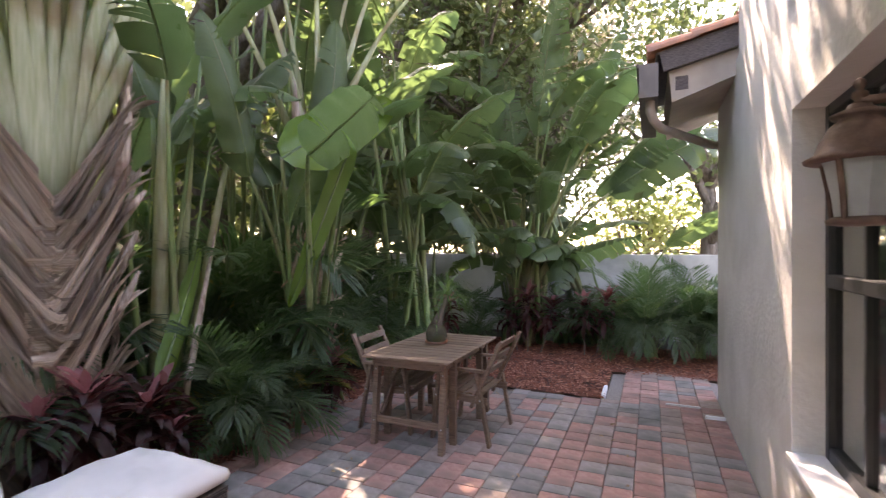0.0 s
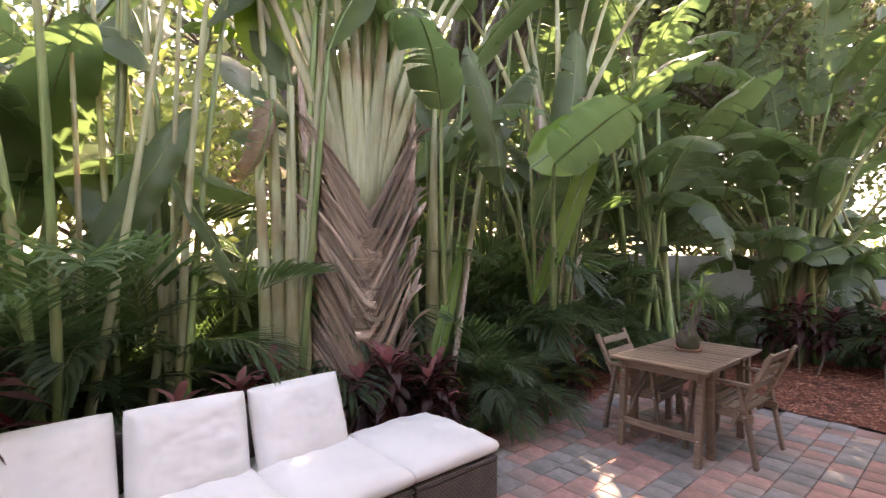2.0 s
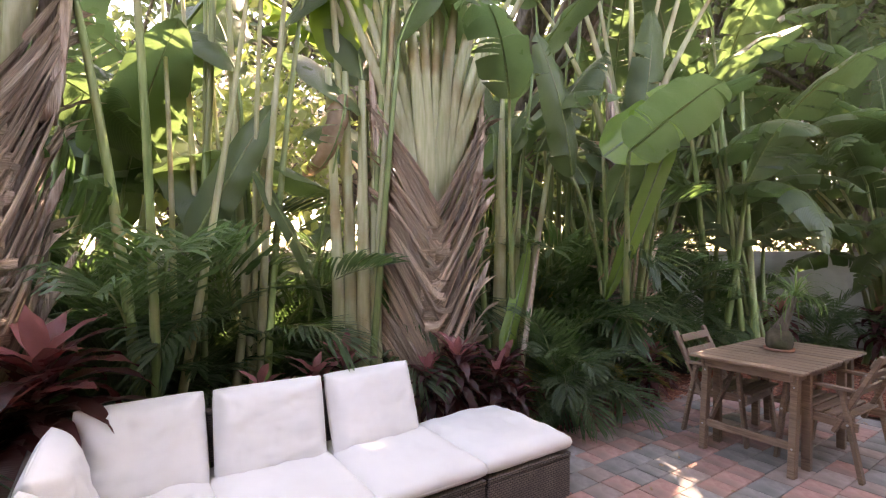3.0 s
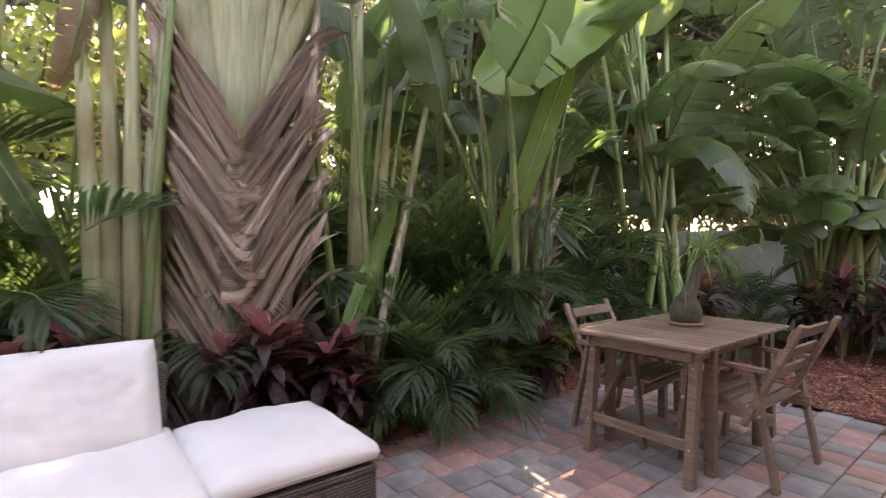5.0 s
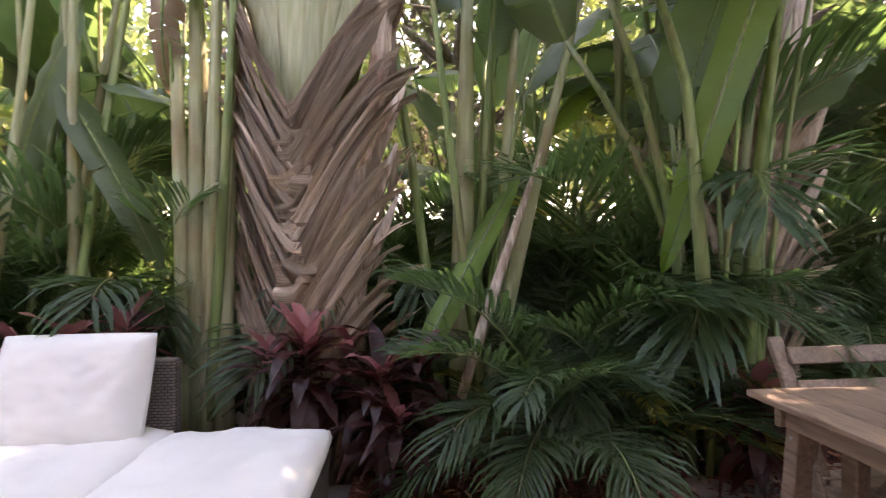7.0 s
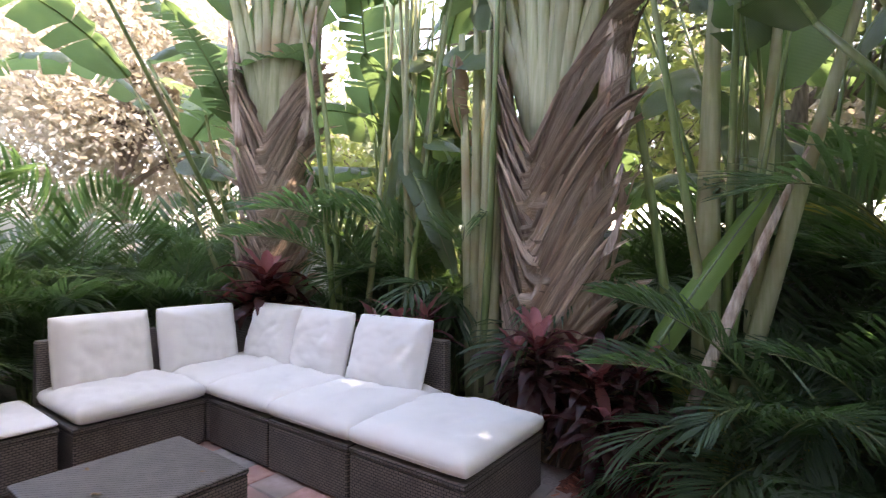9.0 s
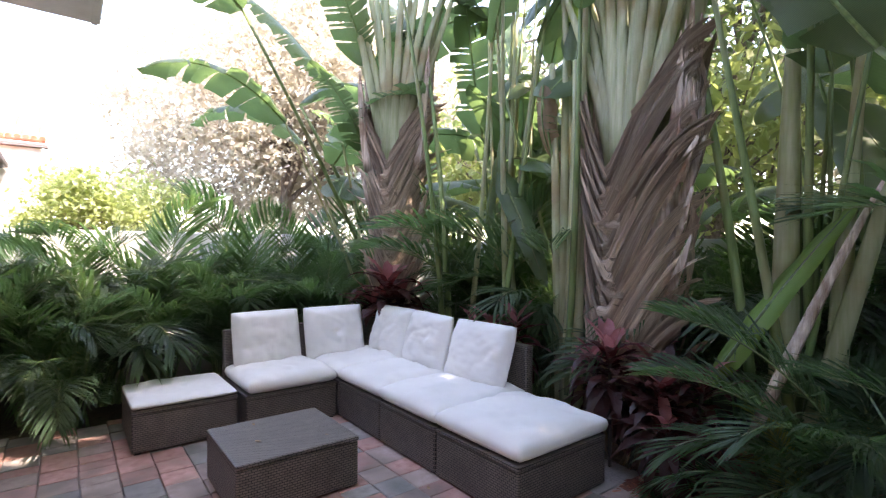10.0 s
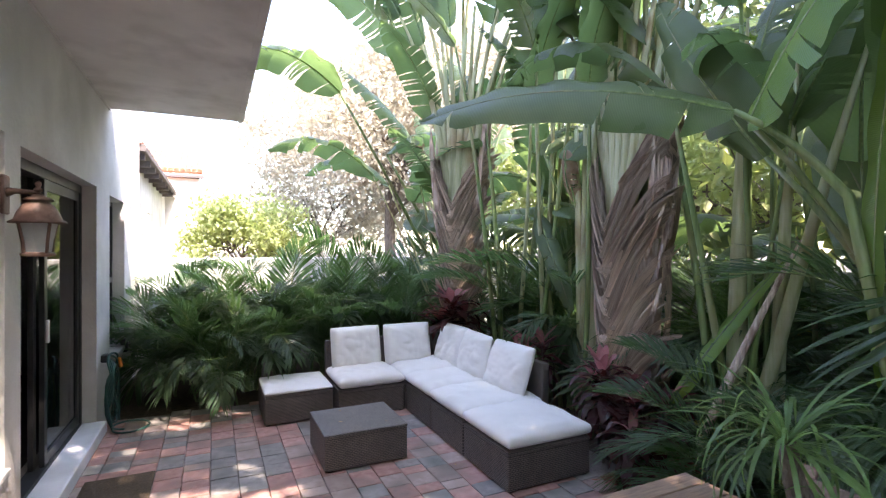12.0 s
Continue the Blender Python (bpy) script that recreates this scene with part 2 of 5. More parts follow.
def thing(name, m, label, category, group="", kind=""):
    ob = new(name)
    ob.empty_display_size = 0.1
    ob.matrix_basis = m
    return tagged(ob, label, category, group, kind)


def box(x0, x1, y0, y1, z0, z1, bevel=0.0, seg=2, bm=None):
    b = bmesh.new()
    bmesh.ops.create_cube(b, size=1)
    for v in b.verts:
        v.co = Vector(((x0 + x1) / 2 + v.co.x * (x1 - x0), (y0 + y1) / 2 + v.co.y * (y1 - y0), (z0 + z1) / 2 + v.co.z * (z1 - z0)))
    if bevel:
        bmesh.ops.bevel(b, geom=b.edges[:], offset=bevel, segments=seg, affect="EDGES", profile=0.5)
    return merge(bm, b)


def merge(bm, b):
    if bm is None:
        return b
    me = bpy.data.meshes.new("tmp")
    b.to_mesh(me)
    b.free()
    bm.from_mesh(me)
    bpy.data.meshes.remove(me)
    return bm


def beam(p0, p1, w, d, bevel=0.004, up=(0, 0, 1), bm=None):
    """A squared bar from p0 to p1, its length along local X."""
    p0, p1 = Vector(p0), Vector(p1)
    x = (p1 - p0).normalized()
    y = Vector(up).cross(x)
    y = y.normalized() if y.length > 1e-4 else Vector((0, 1, 0))
    z = x.cross(y)
    b = box(0, (p1 - p0).length, -w / 2, w / 2, -d / 2, d / 2, bevel, 1)
    b.transform(Matrix.Translation(p0) @ Matrix((x, y, z)).transposed().to_4x4())
    return merge(bm, b)


def tube(points, radii, n=8, bm=None, flat=1.0, cap=True):
    """A round or flattened stalk along points."""
    b = bm or bmesh.new()
    pts = [Vector(p) for p in points]
    rings = []
    side = None
    for i, p in enumerate(pts):
        t = (pts[min(i + 1, len(pts) - 1)] - pts[max(i - 1, 0)]).normalized()
        if side is None:
            side = t.orthogonal().normalized() if abs(t.x) > 0.9 else (Vector((1, 0, 0)) - t * t.x).normalized()
        side = (side - t * side.dot(t)).normalized()
        o = t.cross(side)
        r = radii[i] if isinstance(radii, (list, tuple)) else radii
        rings.append([b.verts.new(p + side * (r * flat * math.cos(2 * math.pi * k / n)) + o * (r * math.sin(2 * math.pi * k / n))) for k in range(n)])
    for a, c in zip(rings, rings[1:]):
        for k in range(n):
            b.faces.new((a[k], a[(k + 1) % n], c[(k + 1) % n], c[k]))
    if cap:
        b.faces.new(rings[0][::-1])
        b.faces.new(rings[-1])
    return b


def lathe(profile, n=24, bm=None):
    """A turned shape from (radius, height) pairs."""
    b = bm or bmesh.new()
    rings = [[b.verts.new((r * math.cos(2 * math.pi * k / n), r * math.sin(2 * math.pi * k / n), z)) for k in range(n)] for r, z in profile]
    for a, c in zip(rings, rings[1:]):
        for k in range(n):
            b.faces.new((a[k], a[(k + 1) % n], c[(k + 1) % n], c[k]))
    b.faces.new(rings[0][::-1])
    b.faces.new(rings[-1])
    return b


def bez(p0, p1, p2, n):
    p0, p1, p2 = Vector(p0), Vector(p1), Vector(p2)
    return [p0 * (1 - s) ** 2 + p1 * 2 * s * (1 - s) + p2 * s * s for s in [i / n for i in range(n + 1)]]


rnd = random.Random(7)

# ---- structure ----
WALL = 0.72
GROUND = part("ground", box(-300, 300, -300, 300, -0.6, -0.06), SOIL)
tagged(GROUND, "dark bare garden soil under the planting", "ground", kind="structure")


def wall_with_holes(name, x0, x1, y0, y1, z0, z1, holes, material, label):
    """A wall along y, cut through by holes (y0, y1, z0, z1)."""
    ys = sorted({y0, y1, *[h[0] for h in holes], *[h[1] for h in holes]})
    zs = sorted({z0, z1, *[h[2] for h in holes], *[h[3] for h in holes]})
    bm = bmesh.new()
    inside = lambda y, z: any(h[0] < y < h[1] and h[2] < z < h[3] for h in holes)
    solid = {(i, k): not inside((ys[i] + ys[i + 1]) / 2, (zs[k] + zs[k + 1]) / 2) for i in range(len(ys) - 1) for k in range(len(zs) - 1)}
    vs = {}

    def v(x, i, k):
        return vs.setdefault((x, i, k), bm.verts.new((x, ys[i], zs[k])) if (x, i, k) not in vs else None)
    for (i, k), s in solid.items():
        if not s:
            continue
        bm.faces.new((v(x0, i, k), v(x0, i, k + 1), v(x0, i + 1, k + 1), v(x0, i + 1, k)))
        bm.faces.new((v(x1, i, k), v(x1, i + 1, k), v(x1, i + 1, k + 1), v(x1, i, k + 1)))
        for di, dk, a, c in ((-1, 0, (i, k), (i, k + 1)), (1, 0, (i + 1, k + 1), (i + 1, k)), (0, -1, (i + 1, k), (i, k)), (0, 1, (i, k + 1), (i + 1, k + 1))):
            if not solid.get((i + di, k + dk), False):
                bm.faces.new((v(x0, *a), v(x1, *a), v(x1, *c), v(x0, *c)))
    bmesh.ops.recalc_face_normals(bm, faces=bm.faces[:])
    return tagged(part(name, bm, material), label, "wall", kind="structure")


DOOR = (-0.62, 1.5, 0.10, 2.47)
WIN0 = (1.75, 3.23, 0.60, 2.50)
WIN2 = (-2.30, -1.29, 0.62, 2.45)
wall_with_holes("wall_house", WALL, WALL + 0.32, -3.72, 4.97, -0.06, 6.2, [DOOR, WIN0, WIN2], STUCCO, "hand-trowelled white stucco house wall beside the patio")
wall_with_holes("wall_wing", WALL, WALL + 0.32, 4.97, 6.42, -0.06, 3.45, [], STUCCO, "white stucco wall of the low wing with dappled sun")
tagged(part("wall_wing_end", box(WALL + 0.32, 6.0, 6.10, 6.42, -0.06, 3.45), STUCCO), "white stucco end wall of the low wing", "wall", kind="structure")
tagged(part("wall_house_back", box(WALL + 0.32, 6.0, -3.72, -3.42, -0.06, 6.2), STUCCO), "white stucco end wall of the house", "wall", kind="structure")
# room surfaces carry the indoor shade in their colour
tagged(part("wall_inner", box(3.2, 3.4, -3.42, 6.1, -0.06, 6.2), ROOMSHADE), "inner wall coloured near-black for the unlit room's shade", "wall", kind="structure")
tagged(part("floor_inner", box(WALL + 0.32, 3.2, -3.42, 6.1, -0.06, 0.08), ROOMSHADE), "floor coloured near-black for the unlit room's shade", "floor", kind="structure")
tagged(part("ceiling_inner", box(WALL + 0.32, 3.2, -3.42, 6.1, 2.9, 3.1), ROOMSHADE), "ceiling coloured near-black for the unlit room's shade", "ceiling", kind="structure")
tagged(part("roof_house", box(WALL - 0.1, 6.2, -3.8, 5.05, 6.2, 6.4), TERRA), "tiled roof over the house", "roof", kind="structure")

# balcony slab over the door
soffit = thing("balcony_slab", pose(0, 0, 0), "off-white painted balcony slab jutting over the patio door", "balcony", kind="structure")
part("slab", box(-0.68, WALL, -1.27, 2.35, 3.42, 3.72, 0.012, 1), SOFFITM, soffit)
part("drip_edge", box(-0.66, -0.615, -1.25, 2.33, 3.405, 3.42), SOFFITM, soffit)
part("wall_trim", box(WALL - 0.02, WALL - 0.002, -1.25, 2.33, 3.395, 3.42), SOFFITM, soffit)
part("parapet", box(-0.68, -0.56, -1.27, 2.35, 3.72, 4.6), SOFFITM, soffit)

# garden walls
for nm, args in (("wall_garden_back", (-6.4, WALL - 0.002, -3.95, -3.72, -0.06, 1.69)), ("wall_garden_side", (-6.4, -6.2, -3.72, 10.6, -0.06, 1.60)), ("wall_garden_far", (-6.2, 9.0, 10.4, 10.6, -0.06, 1.62))):
    ob = tagged(part(nm, box(*args, 0.015, 2), GARDENWALL), "weathered white painted garden wall behind the planting", "wall", kind="structure")


def glazed(nm, hole, label, kind_cat, xin, cols, rows, mullion=0.0, rail=None):
    """A dark metal frame with bars and panes, set back in the opening."""
    y0, y1, z0, z1 = hole
    t = thing(nm, pose(0, 0, 0), label, kind_cat, kind="structure")
    f = 0.06
    for nme, a in (("jamb", (xin, xin + 0.07, y0, y0 + f, z0, z1)), ("jamb", (xin, xin + 0.07, y1 - f, y1, z0, z1)), ("head", (xin, xin + 0.07, y0 + f, y1 - f, z1 - f, z1)), ("bottom_rail", (xin, xin + 0.07, y0 + f, y1 - f, z0, z0 + f * 1.3))):
        part(nme, box(*a, 0.006, 1), FRAME, t)
    ya, yb, za, zb = y0 + f, y1 - f, z0 + f * 1.3, z1 - f
    for i in range(1, cols):
        y = ya + (yb - ya) * i / cols
        w = mullion if mullion else 0.022
        part("mullion", box(xin + 0.008, xin + 0.062, y - w / 2, y + w / 2, za, zb, 0.004, 1), FRAME, t)
    for i in range(1, rows):
        z = za + (zb - za) * i / rows
        part("glazing_bar", box(xin + 0.015, xin + 0.052, ya, yb, z - 0.011, z + 0.011, 0.003, 1), FRAME, t)
    if rail:
        part("meeting_rail", box(xin - 0.01, xin + 0.06, ya, yb, rail - 0.035, rail + 0.035, 0.006, 1), FRAME, t)
    p = part("pane", box(xin + 0.030, xin + 0.036, ya, yb, za, zb), GLASS, t, "dark reflecting glass")
    p.visible_shadow = False
    return t


w0 = glazed("window_1", WIN0, "dark bronze window with glazing bars in deep white reveal", "window", WALL + 0.15, 3, 1, rail=1.56)
part("window_sill", box(WALL - 0.03, WALL + 0.15, WIN0[0], WIN0[1], WIN0[2] - 0.03, WIN0[2] + 0.012, 0.008, 2), SILLM, w0, "pale painted sill")
part("glazing_bar", box(WALL + 0.165, WALL + 0.20, WIN0[0] + 0.06, WIN0[1] - 0.06, 1.938, 1.962), FRAME, w0)
w2 = glazed("window_2", WIN2, "narrow dark bronze window in the white wall", "window", WALL + 0.13, 2, 1, rail=1.45)
part("window_sill", box(WALL - 0.05, WALL + 0.13, WIN2[0] - 0.03, WIN2[1] + 0.03, WIN2[2] - 0.05, WIN2[2] + 0.01, 0.008, 2), SILLM, w2, "pale painted sill")
part("blind", box(WALL + 0.33, WALL + 0.35, WIN0[0] - 0.1, WIN0[1] + 0.1, 0.9, 2.5), CURTAIN, w0)

d1 = thing("door_1", pose(0, 0, 0), "dark sliding glass patio door, its leaf pushed half open", "door", kind="structure")
y0, y1, z0, z1 = DOOR
for nm, a in (("jamb", (0.84, 0.96, y0, y0 + 0.05, z0, z1)), ("jamb", (0.84, 0.96, y1 - 0.05, y1, z0, z1)), ("head", (0.84, 0.96, y0 + 0.05, y1 - 0.05, z1 - 0.08, z1)), ("track", (0.84, 0.96, y0 + 0.05, y1 - 0.05, z0, z0 + 0.035))):
    part(nm, box(*a, 0.005, 1), FRAME, d1)
for leaf_x, ya, yb in ((0.855, y0 + 0.05, 0.50), (0.91, y0 + 0.10, 0.56)):
    lf = part("leaf_frame", box(leaf_x, leaf_x + 0.035, ya, ya + 0.07, z0 + 0.036, z1 - 0.081), FRAME, d1)
    b = box(leaf_x, leaf_x + 0.035, yb - 0.07, yb, z0 + 0.036, z1 - 0.081)
    box(leaf_x, leaf_x + 0.035, ya + 0.07, yb - 0.07, z0 + 0.036, z0 + 0.12, bm=b)
    box(leaf_x, leaf_x + 0.035, ya + 0.07, yb - 0.07, z1 - 0.16, z1 - 0.081, bm=b)
    part("leaf_rail", b, FRAME, lf)
    p = part("pane", box(leaf_x + 0.014, leaf_x + 0.02, ya + 0.07, yb - 0.07, z0 + 0.12, z1 - 0.16), SCREEN, lf, "dark tinted glass")
    p.visible_shadow = False
part("latch", box(0.835, 0.855, 0.44, 0.475, 1.10, 1.28, 0.005, 1), SILLM, d1, "pale plastic latch")
part("door_sill", box(WALL - 0.09, 0.84, y0 + 0.001, y1 - 0.001, 0.0, 0.116, 0.012, 2), SILLM, d1, "worn white-painted concrete door sill")

# low wing roof, gutter and downspout
eave = thing("wing_roof", pose(0, 0, 0), "terracotta barrel-tile roof of the low wing with weathered rake board", "roof", kind="structure")
SL = 0.24
zr = lambda x: 3.52 + (x - 0.12) * SL
b = bmesh.new()
prof = [(0.16, zr(0.16) - 0.03), (0.78, zr(0.78) - 0.03), (0.78, 3.34), (0.19, 3.13)]
va = [b.verts.new((x, 5.13, z)) for x, z in prof]
vb = [b.verts.new((x, 6.9, z)) for x, z in prof]
b.faces.new(va), b.faces.new(vb[::-1])
for i in range(4):
    b.faces.new((va[i], vb[i], vb[(i + 1) % 4], va[(i + 1) % 4]))
part("boxed_eave", b, TANTRIM, eave, "tan painted boxed eave")
part("eave_vent", box(0.22, 0.33, 5.122, 5.128, 3.24, 3.37), FASCIA, eave, "small square dark vent")
part("rake_board", beam((0.10, 5.09, zr(0.10) - 0.02), (0.9, 5.09, zr(0.9) - 0.02), 0.06, 0.17), FASCIA, eave, "dark weathered rake board")
part("deck", beam((0.05, 6.0, zr(0.05) + 0.085), (3.2, 6.0, zr(3.2) + 0.085), 1.85, 0.03), FASCIA, eave)
tb = bmesh.new()
ring = []
for x, rr in ((0.0, 0.105), (0.45, 0.085)):
    ring.append([tb.verts.new((x, -math.cos(math.pi * k / 8) * rr, math.sin(math.pi * k / 8) * rr)) for k in range(9)])
    ring.append([tb.verts.new((x, -math.cos(math.pi * k / 8) * (rr - 0.014), math.sin(math.pi * k / 8) * (rr - 0.014))) for k in range(9)])
for k in range(8):
    tb.faces.new((ring[0][k], ring[0][k + 1], ring[2][k + 1], ring[2][k]))
    tb.faces.new((ring[1][k + 1], ring[1][k], ring[3][k], ring[3][k + 1]))
    tb.faces.new((ring[0][k + 1], ring[0][k], ring[1][k], ring[1][k + 1]))
tile_me = bpy.data.meshes.new("tile")
tb.to_mesh(tile_me)
tb.free()
tile_me.materials.append(TERRA)
for j in range(9):
    for i in range(4):
        place("tile", tile_me, eave, Matrix.Translation((-0.02 + 0.38 * i, 5.12 + 0.215 * j + rnd.uniform(-0.01, 0.01), zr(-0.02 + 0.38 * i) + 0.10 + 0.014)) @ pose(0, 0, 0, 0, -math.degrees(math.atan(SL)) + 2, rnd.uniform(-1.5, 1.5)))
gut = thing("gutter", pose(0, 0, 0), "dark brown box gutter with tan downspout elbow", "gutter", kind="structure")
g = box(-0.10, 0.07, 5.04, 6.9, 3.18, 3.20)
box(-0.10, -0.085, 5.04, 6.9, 3.20, 3.50, bm=g)
box(0.055, 0.07, 5.04, 6.9, 3.20, 3.50, bm=g)
box(-0.085, 0.055, 5.04, 5.055, 3.20, 3.50, bm=g)
part("trough", g, GUTTER, gut)
part("lip", box(-0.125, -0.10, 5.035, 6.9, 3.47, 3.51, 0.004, 1), FASCIA, gut)
part("downspout", tube([(0.0, 5.2, 3.20), (0.0, 5.2, 3.09), (0.03, 5.22, 3.00), (0.10, 5.35, 2.94), (0.55, 6.18, 2.93), (0.66, 6.38, 2.93), (0.80, 6.50, 2.93)], 0.045, 10), TANTRIM, gut, "tan downspout elbow", smooth=True)

# ---- ground surfaces ----
EDGE_X = lambda y: -3.12 - 0.20 * max(0.0, min(1.0, (y - 2.4) / 2.4))
bed = bmesh.new()
box(-3.5, 0.72, -0.95, 5.95, -0.055, -0.028, bm=bed)
box(-0.48, 3.0, 5.95, 7.25, -0.055, -0.028, bm=bed)
tagged(part("patio_bed", bed, JOINT), "sandy joint bed between the patio pavers", "ground", kind="structure")


def mulch_patch(nm, x0, x1, y0, y1, n, label):
    bm = bmesh.new()
    nx, ny = max(2, int((x1 - x0) / 0.12)), max(2, int((y1 - y0) / 0.12))
    vs = [[bm.verts.new((x0 + (x1 - x0) * i / nx, y0 + (y1 - y0) * j / ny, -0.05 + 0.045 + 0.03 * noise.noise((i * 0.35, j * 0.35, 3.1)) + 0.012 * noise.noise((i * 1.7, j * 1.7, 9.1)))) for j in range(ny + 1)] for i in range(nx + 1)]
    for i in range(nx):
        for j in range(ny):
            bm.faces.new((vs[i][j], vs[i + 1][j], vs[i + 1][j + 1], vs[i][j + 1]))
    t = tagged(part(nm, bm, MULCH), label, "mulch", kind="structure")
    r = random.Random(nm)
    verts, faces = [], []
    for _ in range(n):
        x, y = r.uniform(x0, x1), r.uniform(y0, y1)
        z = 0.0 + 0.03 * noise.noise(((x - x0) / 0.12 * 0.35, (y - y0) / 0.12 * 0.35, 3.1)) + 0.008
        L, w = r.uniform(0.02, 0.075), r.uniform(0.004, 0.011)
        m = pose(x, y, z, r.uniform(-25, 25), r.uniform(-25, 25), r.uniform(0, 360))
        k = len(verts)
        verts += [m @ Vector(c) for c in ((-L / 2, -w, 0), (L / 2, -w * 0.5, 0), (L / 2, w * 0.6, 0), (-L / 2, w, 0), (0, 0, w * 1.1))]
        faces += [(k, k + 1, k + 4), (k + 1, k + 2, k + 4), (k + 2, k + 3, k + 4), (k + 3, k, k + 4)]
    me = bpy.data.meshes.new("bark_chips")
    me.from_pydata(verts, [], faces)
    me.materials.append(CHIP)
    c = place("bark_chips", me, t)
    c["kind"] = "stuff"


CHIP = mat("bark_chip", (0.11, 0.032, 0.018), (0.36, 0.125, 0.075), scale=30, rough=0.95, bump=0.4)
nt = CHIP.node_tree
geo = nt.nodes.new("ShaderNodeNewGeometry")
nt.links.new(ramp(nt, geo.outputs["Random Per Island"], [(0.0, (0.08, 0.025, 0.016)), (0.55, (0.27, 0.085, 0.05)), (1.0, (0.48, 0.22, 0.15))]), nt.nodes["Principled BSDF"].inputs["Base Color"])
mulch_patch("mulch_far", -3.6, -0.50, 5.90, 9.2, 9000, "shredded red bark mulch around the far planting")
mulch_patch("mulch_far_strip", -0.50, 2.6, 7.22, 9.2, 3500, "shredded red bark mulch before the far hedge")
mulch_patch("mulch_side", -4.6, -3.10, 2.25, 5.90, 3500, "shredded red bark mulch along the side bed")

edging = thing("edging_stones", pose(0, 0, 0), "whitish concrete edging pieces set along the mulch", "edging", kind="structure")
part("edging_stone", box(-0.535, -0.490, 5.99, 6.42, -0.04, 0.022, 0.008, 2), SILLM, edging)
part("edging_stone", box(0.16, 0.50, 5.93, 5.965, -0.04, 0.016, 0.006, 2), SILLM, edging)
part("edging_stone", box(0.52, 0.70, 5.60, 5.64, -0.04, 0.030, 0.008, 2), SILLM, edging)

# ---- sofa ----
RIM = 0.312


def base_unit(nm, x0, x1, y0, y1, label, back=None, group="rattan sofa modules"):
    t = thing(nm, pose((x0 + x1) / 2, (y0 + y1) / 2, 0), label, "sofa module", group)
    hx, hy = (x1 - x0) / 2 - 0.006, (y1 - y0) / 2 - 0.006
    part("body", box(-hx, hx, -hy, hy, 0.012, RIM - 0.03, 0.012, 2), RATTAN, t)
    part("top_rim", box(-hx - 0.003, hx + 0.003, -hy - 0.003, hy + 0.003, RIM - 0.03, RIM, 0.010, 2), RATTANTOP, t)
    for sx in (-1, 1):
        for sy in (-1, 1):
            part("foot", box(sx * (hx - 0.04) - 0.02, sx * (hx - 0.04) + 0.02, sy * (hy - 0.04) - 0.02, sy * (hy - 0.04) + 0.02, 0, 0.013), BLACK, t)
    for side in back or ():
        if side == "x":
            part("backrest", box(-hx, -hx + 0.085, -hy, hy, RIM, 0.735, 0.02, 3), RATTAN, t, "woven rattan backrest")
        else:
            a = -hx + 0.088 if "x" in back else -hx
            part("backrest", box(a, hx, -hy, -hy + 0.085, RIM, 0.735, 0.02, 3), RATTAN, t, "woven rattan backrest")
    return t


